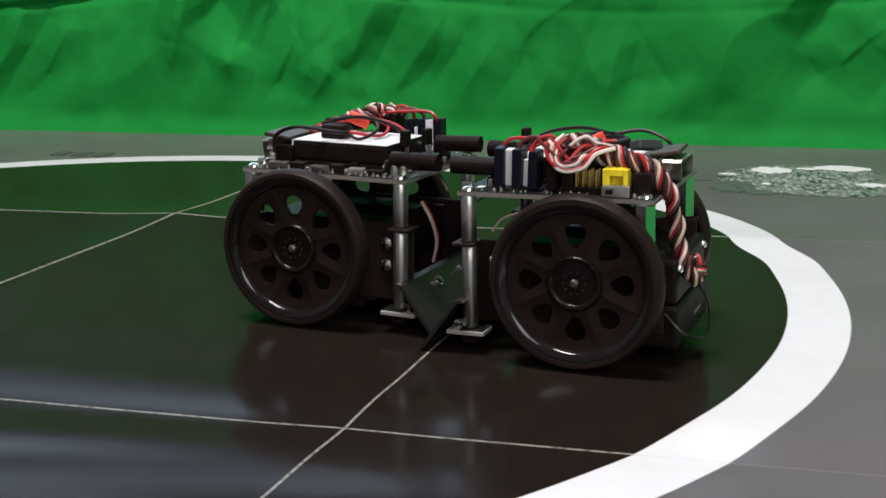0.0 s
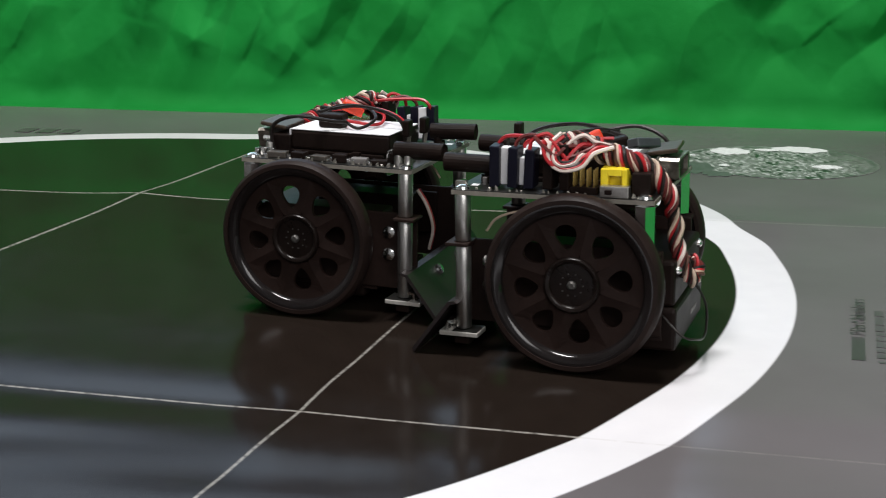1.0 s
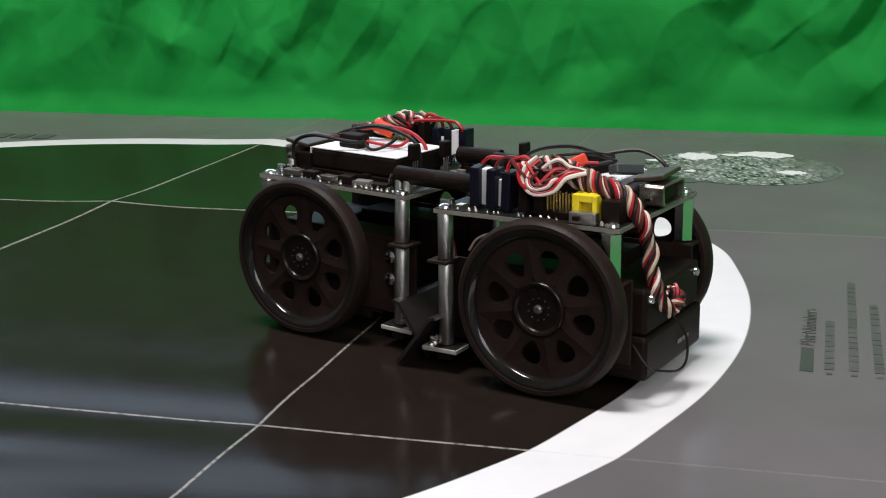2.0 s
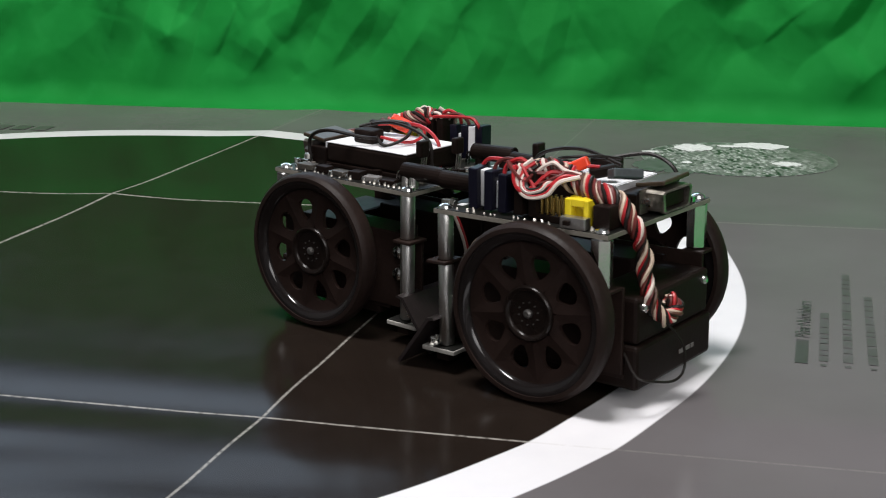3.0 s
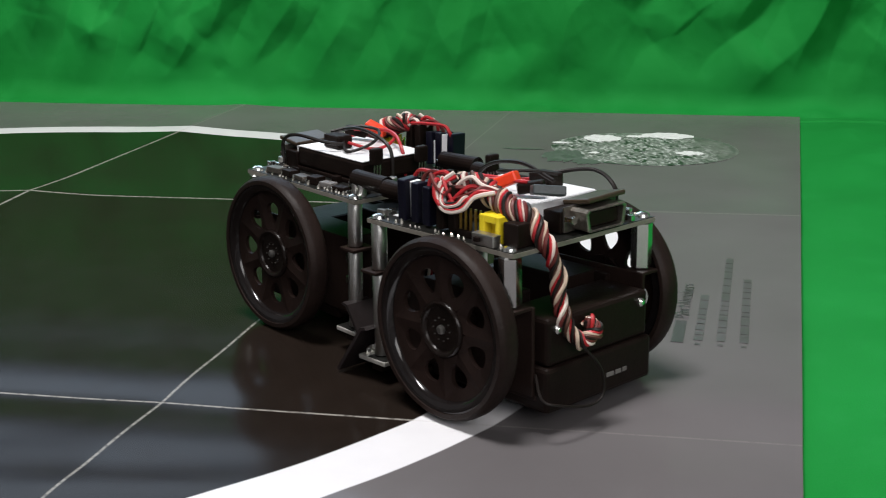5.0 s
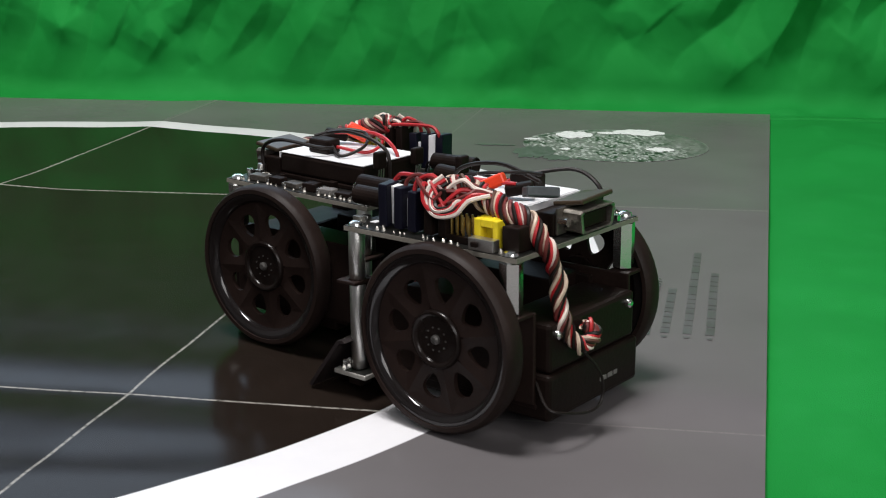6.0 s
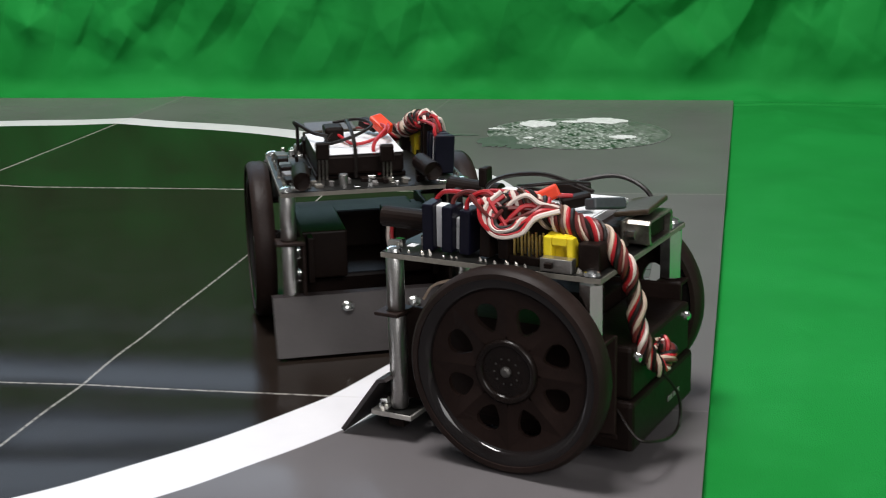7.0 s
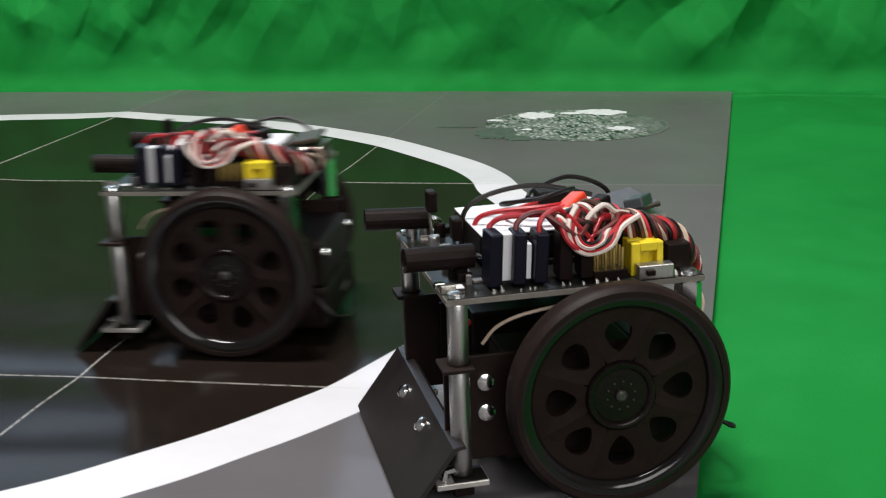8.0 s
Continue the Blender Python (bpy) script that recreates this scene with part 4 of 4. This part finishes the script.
    # slack loops that bulge out over the header
    for k in range(5):
        mm = (RED_WIRE, DARK_RED_WIRE, WHITE_WIRE)[k % 3]
        x, y = 0.0125 - 0.0065 * (k % 2) + rnd.uniform(-0.001, 0.001), 0.0300 + rnd.uniform(-0.002, 0.002)
        out, low = rnd.uniform(0.002, 0.0055), rnd.uniform(0.0095, 0.0150)
        pts = [(x, y, z1 + 0.0150), (x + rnd.uniform(0.001, 0.005), y + out * 0.5, z1 + rnd.uniform(0.0185, 0.0205)), (x + rnd.uniform(-0.002, 0.003), y + out, z1 + low + 0.003),
               (x - rnd.uniform(0.002, 0.005), y + out, z1 + low), (x - rnd.uniform(0.006, 0.010), y + out * 0.6, z1 + low + 0.003), (x - 0.012, y - 0.001, z1 + rnd.uniform(0.0165, 0.0190)), (x - 0.018, 0.0255, z1 + 0.0155)]
        part("wire", tube(bmesh.new(), spline(pts), 0.00078, 6), mm, robot, smooth=True)
    # thin leads under the board and a loop behind the tail
    for pts, mm, r in (
            ([(0.0370, 0.0310, 0.0480), (0.0330, 0.0320, 0.0530), (0.0260, 0.0325, 0.0560), (0.0150, 0.0320, 0.0575)], CREAM_WIRE, 0.0005),
            ([(-0.0300, 0.0290, 0.0200), (-0.0385, 0.0345, 0.0145), (-0.0425, 0.0290, 0.0120), (-0.0430, 0.0150, 0.0085), (-0.0430, 0.0080, 0.0110), (-0.0425, 0.0085, 0.0200), (-0.0395, 0.0150, 0.0290), (-0.0345, 0.0190, 0.0330)], BLACK_WIRE, 0.0005),
            ([(0.0350, 0.0080, 0.0470), (0.0400, 0.0070, 0.0400), (0.0420, 0.0090, 0.0300), (0.0400, 0.0100, 0.0200)], RED_WIRE, 0.0007),
            ([(0.0350, 0.0065, 0.0470), (0.0400, 0.0055, 0.0400), (0.0420, 0.0075, 0.0300), (0.0400, 0.0085, 0.0200)], WHITE_WIRE, 0.0007)):
        part("wire", tube(bmesh.new(), spline(pts), r, 7), mm, robot, smooth=True)
    return tagged(robot, "black two-wheeled sumo robot with exposed circuit board and twisted wires", "robot", "sumo robots")


NEAR_PATH = [
    (0, 0.0644, 0.4965, 157.8),
    (0.5, 0.0716, 0.4898, 162.4),
    (1, 0.0788, 0.4744, 158.3),
    (1.5, 0.0904, 0.4639, 151.9),
    (3, 0.0902, 0.4422, 139.7),
    (3.5, 0.0962, 0.4266, 137.2),
    (4.5, 0.1012, 0.4093, 138.0),
    (4.6, 0.1029, 0.4050, 133.6),
    (5, 0.1042, 0.4003, 128.1),
    (6.3, 0.1135, 0.3693, 142.1),
    (6.5, 0.1271, 0.3578, 146.1),
    (6.6, 0.1295, 0.3532, 144.0),
    (7, 0.1377, 0.3365, 144.3),
    (7.2, 0.1408, 0.3228, 153.0),
    (7.4, 0.1424, 0.3161, 177.6),
    (7.5, 0.1387, 0.3138, 184.6),
    (7.6, 0.1351, 0.3115, 185.6),
    (7.8, 0.1355, 0.3117, 185.9),
    (8, 0.1361, 0.3130, 186.0),
]
FAR_PATH = [
    (0, -0.0453, 0.5592, -23.8),
    (0.5, -0.0401, 0.5541, -15.8),
    (1, -0.0287, 0.5491, -20.2),
    (1.5, -0.0090, 0.5373, -29.2),
    (3, 0.0072, 0.5321, -40.6),
    (3.5, 0.0197, 0.5210, -42.2),
    (4.5, 0.0290, 0.5182, -42.3),
    (4.6, 0.0330, 0.5120, -44.6),
    (5, 0.0404, 0.5060, -52.8),
    (6.3, 0.0523, 0.4761, -41.3),
    (6.5, 0.0587, 0.4822, -52.1),
    (6.6, 0.0625, 0.4780, -56.0),
    (7, 0.0758, 0.4762, -84.5),
    (7.2, 0.0792, 0.4511, -100.4),
    (7.4, 0.0751, 0.4403, -120.9),
    (7.5, 0.0706, 0.4400, -137.0),
    (7.6, 0.0660, 0.4396, -147.4),
    (7.8, 0.0651, 0.4383, -191.1),
    (8, 0.0325, 0.4507, -193.3),
]


def build_robots():
    a, b = build_robot(True), build_robot(False)
    tagged(a, "black two-wheeled sumo robot with twisted servo wires hanging behind")
    return a, b


near_robot, far_robot = build_robots()


# ---- what moves ----
def wheel_rows(path, side):
    """The wheel turns as far as its side of the robot travels."""
    turn, rows, last = 0.0, [], None
    for t, x, y, a in path:
        if last is not None:
            x0, y0, a0 = last
            m = radians((a + a0) / 2)
            ahead = (x - x0) * math.cos(m) + (y - y0) * math.sin(m)
            turn += math.degrees((ahead - side * WHEEL_Y * radians(a - a0)) / WHEEL_R)
        last = (x, y, a)
        rows.append((t, pose(0, WHEEL_Y * side, WHEEL_R, 0, turn, 0)))
    return rows


def motions():
    for robot, path in ((near_robot, NEAR_PATH), (far_robot, FAR_PATH)):
        back = WHEEL_R * math.sin(radians(NOSE_DOWN))
        walk(robot, [(t, pose(x - back * math.cos(radians(a)), y - back * math.sin(radians(a)), 0.0004, 0, NOSE_DOWN, a)) for t, x, y, a in path])
        for child in robot.children:
            if child.name.startswith("wheel"):
                side = 1 if child.matrix_basis.translation.y > 0 else -1
                walk(child, wheel_rows(path, side))


motions()
